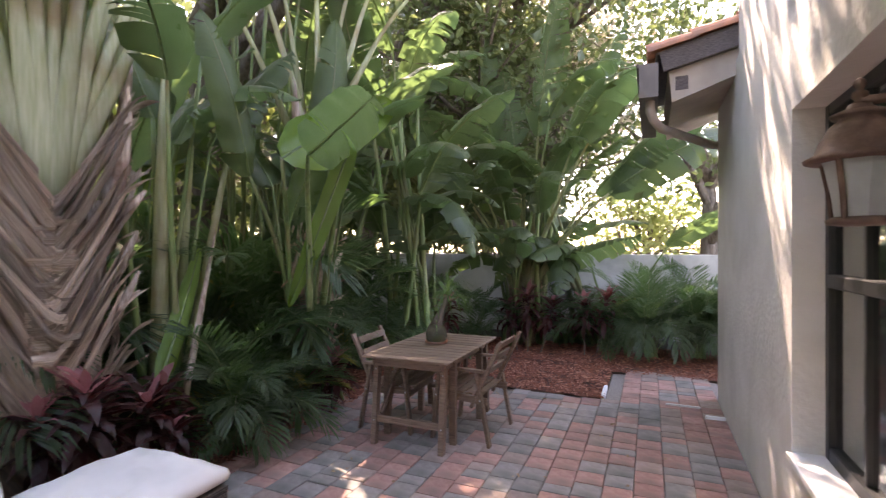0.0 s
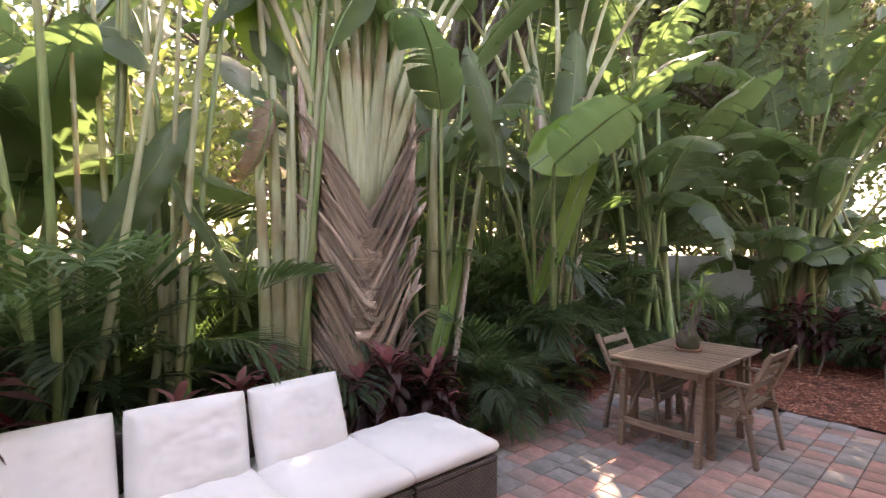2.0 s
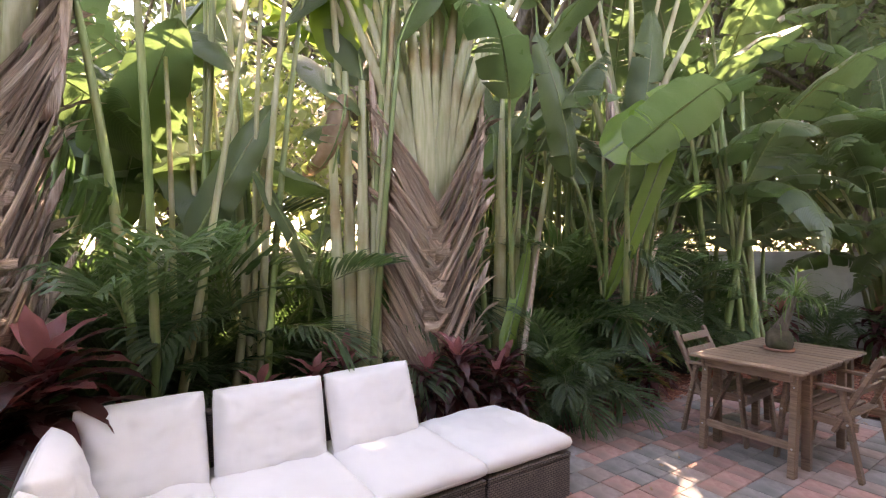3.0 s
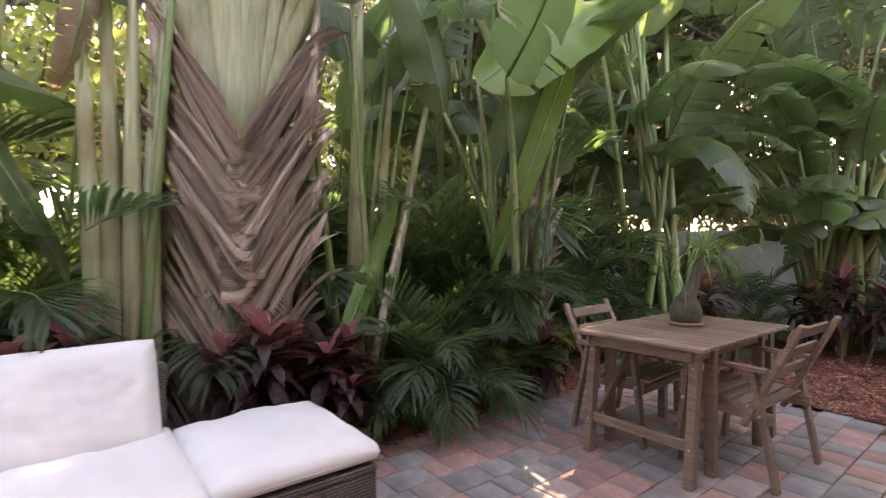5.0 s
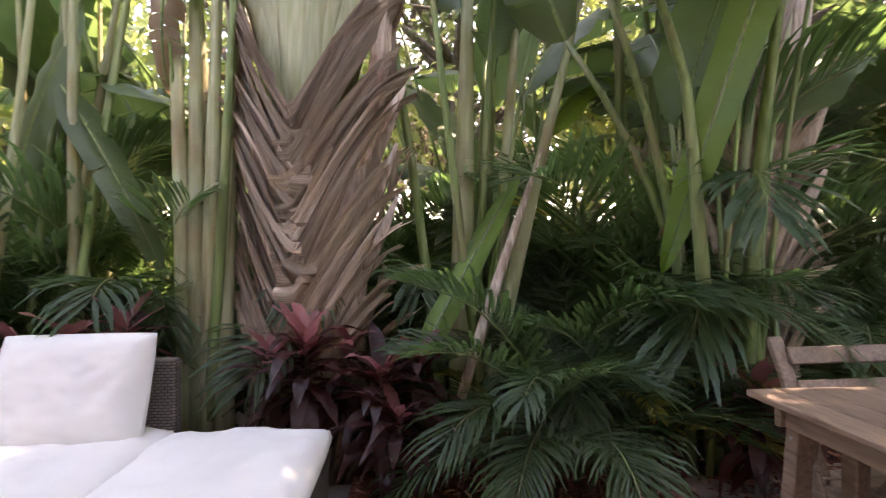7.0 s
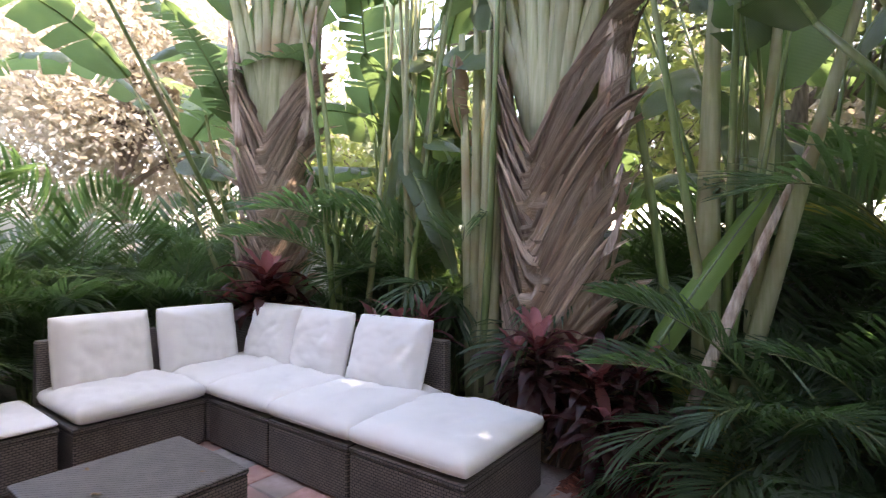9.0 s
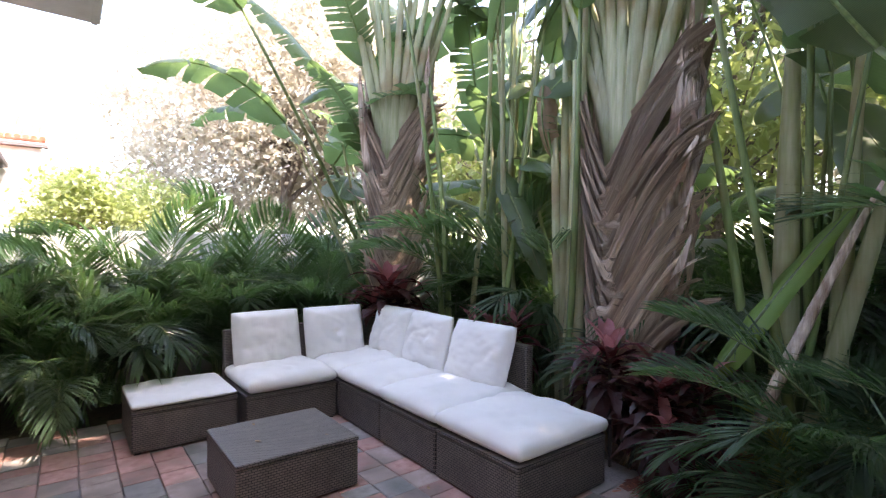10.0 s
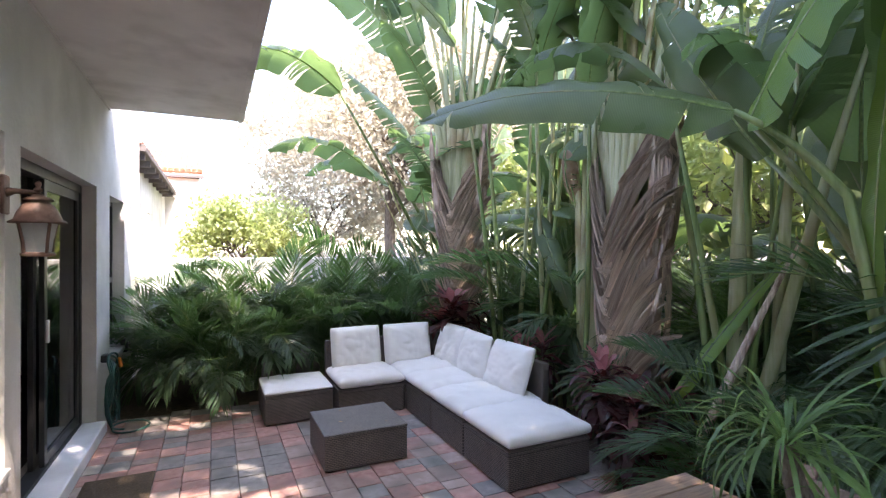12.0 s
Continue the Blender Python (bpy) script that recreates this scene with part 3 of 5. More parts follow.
def pad(nm, m, sx, sy, h, label, category="cushion", seed=1, puff=0.03, pinch=0.45):
    """A stuffed cushion: bulging faces, pinched corners, soft creases and a piped seam."""
    n = 34
    bm = bmesh.new()
    f = lambda u: math.copysign(abs(u) ** 0.8, u)
    top, bot = {}, {}
    for i in range(n + 1):
        for j in range(n + 1):
            u, v = 2 * i / n - 1, 2 * j / n - 1
            e = (1 - abs(u) ** 4) * (1 - abs(v) ** 4)
            cx = sx / 2 * u * (1 - 0.035 * (1 - abs(v) ** 2) * abs(u) ** 6 * 0 - 0.02 * abs(v) ** 8)
            cy = sy / 2 * v * (1 - 0.02 * abs(u) ** 8)
            edge = max(abs(u), abs(v))
            rr = h * 0.5 * (1 - max(0, (edge - 0.72) / 0.28) ** 2.2 * pinch)
            w = noise.noise((u * 2.1 + seed * 7.3, v * 2.1, seed)) * 0.012 + noise.noise((u * 5 + seed, v * 5, seed * 3.1)) * 0.006 + abs(noise.noise((u * 1.5 + v * 2 + seed, v * 1.1 - u, seed + 5))) * 0.020 - 0.010 * max(0, 0.30 - abs(noise.noise((u * 1.1 + v * 0.8 + seed * 3, v * 1.6 - u * 0.5, seed + 2)) * 2)) + noise.noise((u * 9 + seed, v * 3, seed)) * 0.004
            top[i, j] = bm.verts.new((cx, cy, h / 2 + rr - h * 0.5 + puff * e * 0.8 + w * min(1, e * 3)))
            if 0 < i < n and 0 < j < n:
                bot[i, j] = bm.verts.new((cx, cy, -rr - puff * e * 0.25))
            else:
                bot[i, j] = bm.verts.new((cx, cy, -rr))
    for i in range(n):
        for j in range(n):
            bm.faces.new((top[i, j], top[i + 1, j], top[i + 1, j + 1], top[i, j + 1]))
            bm.faces.new((bot[i, j], bot[i, j + 1], bot[i + 1, j + 1], bot[i + 1, j]))
    rim = [(i, 0) for i in range(n)] + [(n, j) for j in range(n)] + [(i, n) for i in range(n, 0, -1)] + [(0, j) for j in range(n, 0, -1)]
    mid = {}
    for k in rim:
        p = (top[k].co + bot[k].co) / 2
        d = Vector((p.x / sx, p.y / sy, 0))
        q = Vector((math.copysign(0.010, p.x) * (abs(p.x) > sx * 0.45), math.copysign(0.010, p.y) * (abs(p.y) > sy * 0.45), 0))
        mid[k] = bm.verts.new(p + q)
    for a, c in zip(rim, rim[1:] + rim[:1]):
        bm.faces.new((top[c], top[a], mid[a], mid[c]))
        bm.faces.new((mid[c], mid[a], bot[a], bot[c]))
    t = thing(nm, m, label, category, "white sofa cushions")
    cover = part("cover", bm, CLOTH, t, smooth=True)
    edge_pts = [Vector((sx / 2 * 1.012 * math.copysign(min(1, abs(math.cos(a)) ** 0.28), math.cos(a)), sy / 2 * 1.012 * math.copysign(min(1, abs(math.sin(a)) ** 0.28), math.sin(a)), -h * 0.12)) for a in [2 * math.pi * k / 48 for k in range(49)]]
    part("piping", tube(edge_pts, 0.004, 5, cap=False), CLOTH, cover, "white piped seam", smooth=True)
    return t


XS0, XS1 = -3.29, -2.33
base_unit("sofa_ottoman", -3.13, XS1, 1.46, 2.19, "dark brown woven rattan ottoman at the sofa's end")
base_unit("sofa_module", XS0, XS1, 0.75, 1.455, "dark brown woven rattan sofa module with low back", "x")
base_unit("sofa_module", XS0, XS1, 0.06, 0.745, "dark brown woven rattan sofa module with low back", "x")
base_unit("sofa_module", XS0, XS1, -0.72, 0.055, "dark brown woven rattan corner module of the sofa", "xy")
base_unit("sofa_module", XS1 + 0.005, -1.555, -0.72, 0.055, "dark brown woven rattan sofa module before the hedge", "y")
base_unit("sofa_ottoman", -1.53, -0.81, -0.78, -0.05, "dark brown woven rattan ottoman with thin pad")
ZP = RIM + 0.062
pad("seat_cushion", pose(-2.735, 1.825, ZP), 0.80, 0.74, 0.12, "thick white canvas seat cushion on the ottoman", seed=1)
pad("seat_cushion", pose(-2.76, 1.10, ZP), 0.86, 0.71, 0.12, "thick white canvas seat cushion", seed=2)
pad("seat_cushion", pose(-2.76, 0.40, ZP), 0.86, 0.69, 0.12, "thick white canvas seat cushion", seed=3)
pad("seat_cushion", pose(-2.76, -0.30, ZP), 0.86, 0.72, 0.12, "thick white canvas corner cushion", seed=4)
pad("seat_cushion", pose(-1.94, -0.29, ZP), 0.74, 0.72, 0.12, "thick white canvas seat cushion in the sun", seed=5)
pad("ottoman_pad", pose(-1.17, -0.415, RIM + 0.022), 0.70, 0.71, 0.04, "thin white canvas pad on the rattan ottoman", seed=6, puff=0.01)
for k, (y, s, tl, rz) in enumerate(((1.07, 0.63, 70, 4), (0.40, 0.61, 75, -3), (-0.24, 0.58, 71, 3))):
    pad("back_cushion", pose(-3.06 + 0.02 * (k % 2), y, 0.625, 0, tl, rz), 0.51, s, 0.12, "plump white canvas back cushion leaning on the backrest", seed=11 + k, puff=0.055, pinch=0.75)
for k, x in enumerate((-1.92, -2.585)):
    pad("back_cushion", pose(x, -0.565 + 0.01 * k, 0.63, -77, 0, 2 - 4 * k), 0.60, 0.51, 0.12, "plump white canvas back cushion leaning on the backrest", seed=15 + k, puff=0.055, pinch=0.75)

ct = thing("coffee_table", pose(-1.52, 0.94, 0), "low dark brown woven rattan coffee table on the pavers", "coffee table")
part("body", box(-0.36, 0.36, -0.335, 0.335, 0.012, 0.285, 0.012, 2), RATTAN, ct)
part("top", box(-0.365, 0.365, -0.34, 0.34, 0.285, 0.315, 0.012, 2), RATTANTOP, ct, "flat woven rattan top with fallen leaves")
for sx in (-1, 1):
    for sy in (-1, 1):
        part("foot", box(sx * 0.31 - 0.02, sx * 0.31 + 0.02, sy * 0.29 - 0.02, sy * 0.29 + 0.02, 0, 0.013), BLACK, ct)

# ---- table and chairs ----
TX0, TX1, TY0, TY1, TZ = -2.35, -1.52, 3.68, 5.02, 0.79
table = thing("dining_table", pose((TX0 + TX1) / 2, (TY0 + TY1) / 2, 0), "brown-stained slatted wooden patio table with gate legs", "table")
hx, hy = (TX1 - TX0) / 2, (TY1 - TY0) / 2
NP = 12
pw = 2 * hy / NP
slat = bpy.data.meshes.new("slat")
b = box(-hx, hx, -pw / 2 + 0.003, pw / 2 - 0.003, -0.022, 0, 0.004, 1)
b.to_mesh(slat)
b.free()
slat.materials.append(WOOD)
for i in range(NP):
    place("slat", slat, table, pose(0, -hy + pw * (i + 0.5), TZ + rnd.uniform(-0.001, 0.001)))
for y in (-hy + 0.07, hy - 0.07):
    part("apron", beam((-hx + 0.10, y, TZ - 0.058), (hx - 0.10, y, TZ - 0.058), 0.024, 0.07), WOOD, table)
for x in (-hx + 0.09, hx - 0.09):
    part("apron", beam((x, -hy + 0.04, TZ - 0.058), (x, hy - 0.04, TZ - 0.058), 0.024, 0.07), WOOD, table)
for sx in (-1, 1):
    for sy in (-1, 1):
        part("leg", beam((sx * 0.325, sy * (hy - 0.06), 0.0), (sx * 0.325, sy * (hy - 0.13), TZ - 0.024), 0.05, 0.065), WOOD, table)
    part("gate_leg", beam((sx * 0.33, -0.36, 0), (sx * 0.33, -0.36, TZ - 0.024), 0.05, 0.06), WOOD, table)
    part("gate_leg", beam((sx * 0.33, 0.36, 0), (sx * 0.33, 0.36, TZ - 0.024), 0.05, 0.06), WOOD, table)
    part("brace", beam((sx * 0.29, -hy + 0.12, 0.25), (sx * 0.29, -0.05, TZ - 0.07), 0.025, 0.045), WOOD, table)
for y in (-hy + 0.08, hy - 0.08):
    part("stretcher", beam((-0.32, y, 0.225), (0.32, y, 0.225), 0.025, 0.06), WOOD, table)
for sx in (-1, 1):
    for z in (0.215, 0.66):
        bo = lathe([(0.008, 0), (0.008, 0.004), (0.004, 0.006)], 8)
        bo.transform(pose(sx * 0.325, -hy + 0.030 + z * 0.092, z, 90, 0, 0))
        part("bolt", bo, METAL, table, "galvanised bolt head")


def armchair(m):
    t = thing("dining_chair", m, "brown-stained slatted wooden armchair tucked at the patio table", "chair", "chairs at the patio table")
    W = 0.30
    for s in (-1, 1):
        legs = [part("rear_leg", beam((-0.05, s * W, 0), (0.065, s * W, 0.605), 0.028, 0.055, up=(0, 1, 0)), WOOD, t), part("front_leg", beam((0.47, s * W, 0), (0.40, s * W, 0.605), 0.028, 0.055, up=(0, 1, 0)), WOOD, t)]
        for lg, (bx, bz) in zip(legs, ((0.025, 0.38), (0.425, 0.385))):
            bo = lathe([(0.008, 0), (0.008, 0.004), (0.004, 0.006)], 8)
            bo.transform(pose(bx, s * (W + 0.0275), bz, -90 * s, 0, 0))
            part("bolt", bo, METAL, lg, "galvanised bolt head")
        part("back_post", beam((0.12, s * (W - 0.03), 0.30), (-0.145, s * (W - 0.03), 0.872), 0.028, 0.055, up=(0, 1, 0)), WOOD, t)
        part("armrest", beam((0.0, s * W, 0.617), (0.49, s * W, 0.625), 0.055, 0.024), WOOD, t)
        part("side_rail", beam((-0.02, s * (W - 0.03), 0.36), (0.46, s * (W - 0.03), 0.39), 0.025, 0.06), WOOD, t)
    for i in range(6):
        x = 0.06 + i * 0.082
        part("seat_slat", beam((x, -W + 0.015, 0.41 + x * 0.05), (x, W - 0.015, 0.41 + x * 0.05), 0.065, 0.018), WOOD, t)
    for z in (0.58, 0.695, 0.81):
        x = 0.12 - (z - 0.30) * 0.463 + 0.028
        part("back_slat", beam((x, -W + 0.045, z), (x, W - 0.045, z), 0.018, 0.068, up=(-0.463, 0, 1)), WOOD, t)
    part("cross_rail", beam((0.44, -W + 0.03, 0.36), (0.44, W - 0.03, 0.36), 0.025, 0.055), WOOD, t)
    return t


cA = armchair(pose(-2.55, 4.33, 0, 0, 0, 3) @ Matrix.Scale(1.03, 4))
copy_thing(cA, pose(-1.33, 4.37, 0, 0, 0, 178) @ Matrix.Scale(1.03, 4))

# wall lantern between window and door
lan = thing("wall_lantern", pose(0.562, 1.78, 1.745) @ Matrix.Diagonal((0.92, 0.92, 0.88, 1)), "rust-brown cast metal wall lantern with clear glass", "lamp")
part("backplate", box(0.15, 0.1715, -0.055, 0.055, 0.33, 0.58, 0.012, 2), RUST, lan)
part("arm", tube([(0.16, 0, 0.47), (0.11, 0, 0.48), (0.05, 0, 0.475), (0, 0, 0.47)], [0.035, 0.018, 0.016, 0.02], 10), RUST, lan, smooth=True)
part("finial", lathe([(0.004, 0.55), (0.016, 0.54), (0.018, 0.525), (0.010, 0.51), (0.022, 0.50), (0.022, 0.485), (0.012, 0.475), (0.03, 0.46)][::-1], 16), RUST, lan, smooth=True)
part("hood", lathe([(0.145, 0.275), (0.148, 0.285), (0.12, 0.30), (0.105, 0.345), (0.08, 0.39), (0.055, 0.415), (0.075, 0.42), (0.078, 0.43), (0.035, 0.45), (0.03, 0.462)], 24), RUST, lan, smooth=True)
gl = part("shade_glass", lathe([(0.066, 0.08), (0.075, 0.16), (0.095, 0.26), (0.10, 0.274)], 8), LAMPGLASS, lan, "clear seeded glass")
part("base_ring", lathe([(0.06, 0.06), (0.085, 0.065), (0.09, 0.08), (0.07, 0.09)], 16), RUST, lan, smooth=True)
for k in range(4):
    a = math.pi / 4 + k * math.pi / 2
    c, s = math.cos(a), math.sin(a)
    part("rib", tube([(0.078 * c, 0.078 * s, 0.08), (0.086 * c, 0.086 * s, 0.16), (0.108 * c, 0.108 * s, 0.275)], 0.009, 6), RUST, lan)

# ---- leaf meshes ----


def finish(name, verts, faces, mats, idx=None, smooth=True, uv=None):
    me = bpy.data.meshes.new(name)
    me.from_pydata([tuple(v) for v in verts], [], faces)
    for m in mats:
        me.materials.append(m)
    if idx:
        me.polygons.foreach_set("material_index", idx)
    if smooth:
        me.polygons.foreach_set("use_smooth", [True] * len(me.polygons))
    if uv:
        lay = me.uv_layers.new(name="grain")
        lay.data.foreach_set("uv", [c for lp in me.loops for c in uv[lp.vertex_index]])
    me.update()
    return me


def banana_mesh(L, W, bend, tears, seed, material, fold=0.25, n=30, wave=0.02):
    """A paddle leaf along +Y that arches down by bend radians, torn into strips along its side veins."""
    r = random.Random(seed)
    mids, dirs = [], []
    p, a = Vector((0, 0, 0)), 0.0
    for i in range(n + 1):
        s = i / n
        a = -bend * s ** 1.3
        d = Vector((0, math.cos(a), math.sin(a)))
        mids.append(p.copy())
        dirs.append(d)
        p = p + d * (L / n)
    width = [W / 2 * min(1, (0.03 + i / n) / 0.16) ** 0.55 * max(0.0, 1 - (i / n) ** 3.2) ** 0.6 for i in range(n + 1)]
    verts, faces, idx = [], [], []
    for side in (-1, 1):
        cuts = sorted({0, n, *[r.randint(3, n - 2) for _ in range(tears)]})
        for c0, c1 in zip(cuts, cuts[1:]):
            if c1 <= c0:
                continue
            dr = fold + r.uniform(-0.12, 0.30) * (1 if tears > 2 else 0.25)
            grid = []
            for i in range(c0, c1 + 1):
                up = Vector((0, -dirs[i].z, dirs[i].y))
                mid = (c0 + c1) / 2
                row = []
                for k in range(5):
                    q = k / 4
                    wid = width[i]
                    ang = dr * q * 1.6 + 0.06 * math.sin(i * 1.1 + side)
                    off = Vector((side, 0, 0)) * (wid * q * math.cos(ang * 0.6)) + up * (0.06 * W * q - wid * q * math.sin(ang) * 0.75 + wave * W * math.sin(i * 0.9 + seed) * q)
                    pin = 0.10 * q if (i in (c0, c1) and tears and 0 < i < n) else 0
                    along = dirs[i] * ((mid - i) / max(1, c1 - c0) * pin * L / n * 6 + q * wid * 0.28)
                    row.append(len(verts))
                    verts.append(mids[i] + off + along)
                grid.append(row)
            for a_, b_ in zip(grid, grid[1:]):
                for k in range(4):
                    f = (a_[k], b_[k], b_[k + 1], a_[k + 1])
                    faces.append(f if side > 0 else f[::-1])
                    idx.append(0)
    k0 = len(verts)
    for i in range(n + 1):
        rr = 0.014 * (1 - 0.85 * i / n)
        up = Vector((0, -dirs[i].z, dirs[i].y))
        verts += [mids[i] + Vector((rr, 0, 0)), mids[i] + up * rr * 0.7, mids[i] - Vector((rr, 0, 0)), mids[i] - up * rr * 1.3]
    for i in range(n):
        for k in range(4):
            faces.append((k0 + 4 * i + k, k0 + 4 * i + (k + 1) % 4, k0 + 4 * i + 4 + (k + 1) % 4, k0 + 4 * i + 4 + k))
            idx.append(1)
    return finish("leaf", verts, faces, [material, STALK], idx)


def frond_mesh(L, seed, material, droop=0.9, pairs=30, leaflet=0.30, vee=0.35):
    """A feather palm frond along +Y with narrow folded leaflets on both sides."""
    r = random.Random(seed)
    n = pairs
    pts, dirs = [], []
    p = Vector((0, 0, 0))
    for i in range(n + 1):
        a = 0.25 - droop * (i / n) ** 1.6
        d = Vector((0, math.cos(a), math.sin(a)))
        pts.append(p.copy())
        dirs.append(d)
        p = p + d * (L / n)
    verts, faces, idx = [], [], []
    for i in range(n):
        rr = 0.008 * (1 - 0.8 * i / n) + 0.001
        up = Vector((0, -dirs[i].z, dirs[i].y))
        verts += [pts[i] + Vector((rr, 0, 0)), pts[i] + up * rr, pts[i] - Vector((rr, 0, 0)), pts[i] - up * rr]
        if i:
            k = 4 * i
            for q in range(4):
                faces.append((k - 4 + q, k - 4 + (q + 1) % 4, k + (q + 1) % 4, k + q))
                idx.append(1)
    for i in range(4, n + 1):
        s = i / n
        ll = leaflet * (0.45 + 1.1 * math.sin(math.pi * min(1, s * 0.80 + 0.12))) * 0.75
        up = Vector((0, -dirs[i].z, dirs[i].y))
        for side in (-1, 1):
            l2 = ll * r.uniform(0.85, 1.12)
            sweep = 0.45 + 0.75 * s + r.uniform(-0.08, 0.08)
            d0 = (Vector((side, 0, 0)) * math.cos(sweep) + dirs[i] * math.sin(sweep) + up * (vee + r.uniform(-0.1, 0.1))).normalized()
            w = 0.0100 + 0.003 * r.random()
            b = pts[i]
            k = len(verts)
            wd = dirs[i] - d0 * dirs[i].dot(d0)
            wd = wd.normalized() if wd.length > 0.05 else up
            nn = d0.cross(wd).normalized()
            p1 = b + d0 * l2 * 0.45
            p2 = b + d0 * l2 * 0.8 - Vector((0, 0, 1)) * l2 * 0.07
            p3 = b + d0 * l2 - Vector((0, 0, 1)) * l2 * r.uniform(0.16, 0.30)
            verts += [b, p1 + wd * w, p1 + nn * 0.004, p1 - wd * w, p2 + wd * w * 0.7, p2 - wd * w * 0.7, p3]
            faces += [(k, k + 1, k + 2), (k, k + 2, k + 3), (k + 1, k + 4, k + 5, k + 2), (k + 2, k + 5, k + 3), (k + 4, k + 6, k + 5)]
            idx += [0] * 5
    return finish("frond", verts, faces, [material, STALK], idx, smooth=False)


def strap_mesh(L, W, bend, seed, material, fold=0.25, name="leaf", twist=0.0):
    """A strap leaf along +Y: narrow stalk, lance-shaped blade, arching over."""
    n = 9
    verts, faces = [], []
    p = Vector((0, 0, 0))
    for i in range(n + 1):
        s = i / n
        a = -bend * s ** 1.4
        d = Vector((0, math.cos(a), math.sin(a)))
        w = W / 2 * (0.22 + 0.78 * math.sin(math.pi * min(1, s * 0.92 + 0.08)) ** 0.8) * (1 - s ** 6)
        up = Vector((0, -d.z, d.y))
        tw = twist * s
        sd = Vector((math.cos(tw), 0, 0)) + up * math.sin(tw)
        wv = 0.06 * W * math.sin(i * 1.9 + seed)
        verts += [p - sd * w + up * (w * fold + wv), p, p + sd * w + up * (w * fold - wv)]
        if i:
            k = 3 * i
            faces += [(k - 3, k - 2, k + 1, k), (k - 2, k - 1, k + 2, k + 1)]
        p = p + d * (L / n)
    return finish(name, verts, faces, [material])


BL = [banana_mesh(1.75, 0.62, b, t, s, BANANA, f) for s, (b, t, f) in enumerate(((0.9, 0, 0.30), (1.3, 3, 0.35), (0.6, 1, 0.2), (1.6, 7, 0.45), (1.1, 12, 0.4), (1.9, 9, 0.5), (0.4, 16, 0.55), (0.8, 24, 0.35)))]
BB = [banana_mesh(1.75, 0.60, b, t, s + 20, BANANA_BRIGHT, f) for s, (b, t, f) in enumerate(((0.7, 0, 0.25), (1.1, 2, 0.3), (1.5, 5, 0.4)))]
DL = [banana_mesh(1.1, 0.36, 1.8, 9, 41, DRY, 0.9), banana_mesh(0.9, 0.22, 1.2, 6, 42, DRY, 1.1)]
FR = [frond_mesh(1.15, s, PALMLEAF, d, 38, 0.41, v) for s, (d, v) in enumerate(((1.2, 0.25), (1.6, 0.15), (0.9, 0.35), (2.0, 0.05), (1.4, 0.0)))]
FY = [frond_mesh(0.9, 31, PALMYELLOW, 1.3, 24, 0.26, 0.2)]
TD = [strap_mesh(0.36, 0.088, b, s, TI_DARK) for s, b in enumerate((0.5, 1.0, 1.5, 2.0))]
TR = [strap_mesh(0.30, 0.078, b, s + 9, TI_RED) for s, b in enumerate((0.2, 0.6, 1.1))]
PY = [strap_mesh(0.75, 0.014, b, s + 5, PONY, 0.1) for s, b in enumerate((1.6, 2.2, 2.7, 1.1))]


def aim(base, direction, normal=(0, 0, 1), scale=1.0, sx=1.0):
    """The pose that lays a leaf's length along direction with its upper face towards normal."""
    y = Vector(direction).normalized()
    x = y.cross(Vector(normal))
    x = x.normalized() if x.length > 1e-3 else Vector((1, 0, 0))
    z = x.cross(y)
    m = Matrix((x * scale * sx, y * scale, z * scale)).transposed().to_4x4()
    m.translation = base
    return m


def polar(az, el):
    return Vector((math.cos(radians(az)) * math.cos(radians(el)), math.sin(radians(az)) * math.cos(radians(el)), math.sin(radians(el))))


# ---- traveller's palms ----


def dry_sheath(side, z, hw, hd, seed, mat_, gap=0.0, face=1):
    """An old leaf base: a fibrous plate that starts past the middle line and climbs steeply to a torn end at the trunk's edge."""
    r = random.Random(seed)
    na, nu = 16, 5
    verts, faces, uv = [], [], []
    rise = r.uniform(0.70, 1.05) * (0.30 + 0.70 * hw(z) / 0.45)
    wide = r.uniform(0.07, 0.16) * (1 - 0.45 * min(1.0, gap))
    start, end = gap - r.uniform(0.12, 0.34), r.uniform(1.22, 1.78)
    rise *= 1 - 0.62 * min(1.0, gap)
    out = r.uniform(0.04, 0.20) if r.random() < 0.6 else 0.015
    jag = [r.uniform(-0.5, 0.5) for _ in range(nu + 1)]
    proud = r.uniform(-0.08, 0.20)
    for i in range(na + 1):
        for j in range(nu + 1):
            u = j / nu
            q = i / na
            q = q + jag[j] * 0.16 * q ** 5
            ph = start + (end - start) * q
            lat = math.sin(max(-0.4, min(ph, math.pi / 2)))
            climb = max(0.0, lat) ** 1.1 + max(0.0, ph - math.pi / 2) * 0.6
            zz = z + rise * climb + u * wide * (0.65 + 0.6 * max(0.0, lat)) - 0.05 * math.cos(ph * 2) * (1 - u)
            ridge = 0.026 * noise.noise((u * 3.7 + seed, q * 1.6, seed * 0.7)) + 0.018 * noise.noise((u * 9, q * 1.7, seed))
            half = hw(min(zz, z + 0.8)) * (1.0 + 0.05 * u + ridge * 2.2 + proud * 0.5) + out * q ** 4 * (0.3 + u)
            dep = hd(zz) * (0.92 + 0.40 * u * (1 - 0.4 * u) + ridge * 7 + proud)
            verts.append((face * dep * math.cos(ph) * (0.72 + 0.28 * abs(math.cos(ph))), side * half * lat, zz))
            uv.append((q * 1.1 + seed, u * 1.0 + seed * 0.37))
            if i and j:
                a = (i - 1) * (nu + 1) + j - 1
                faces.append((a, a + 1, a + nu + 2, a + nu + 1))
    return finish("leaf_base", verts, faces, [mat_], uv=uv)


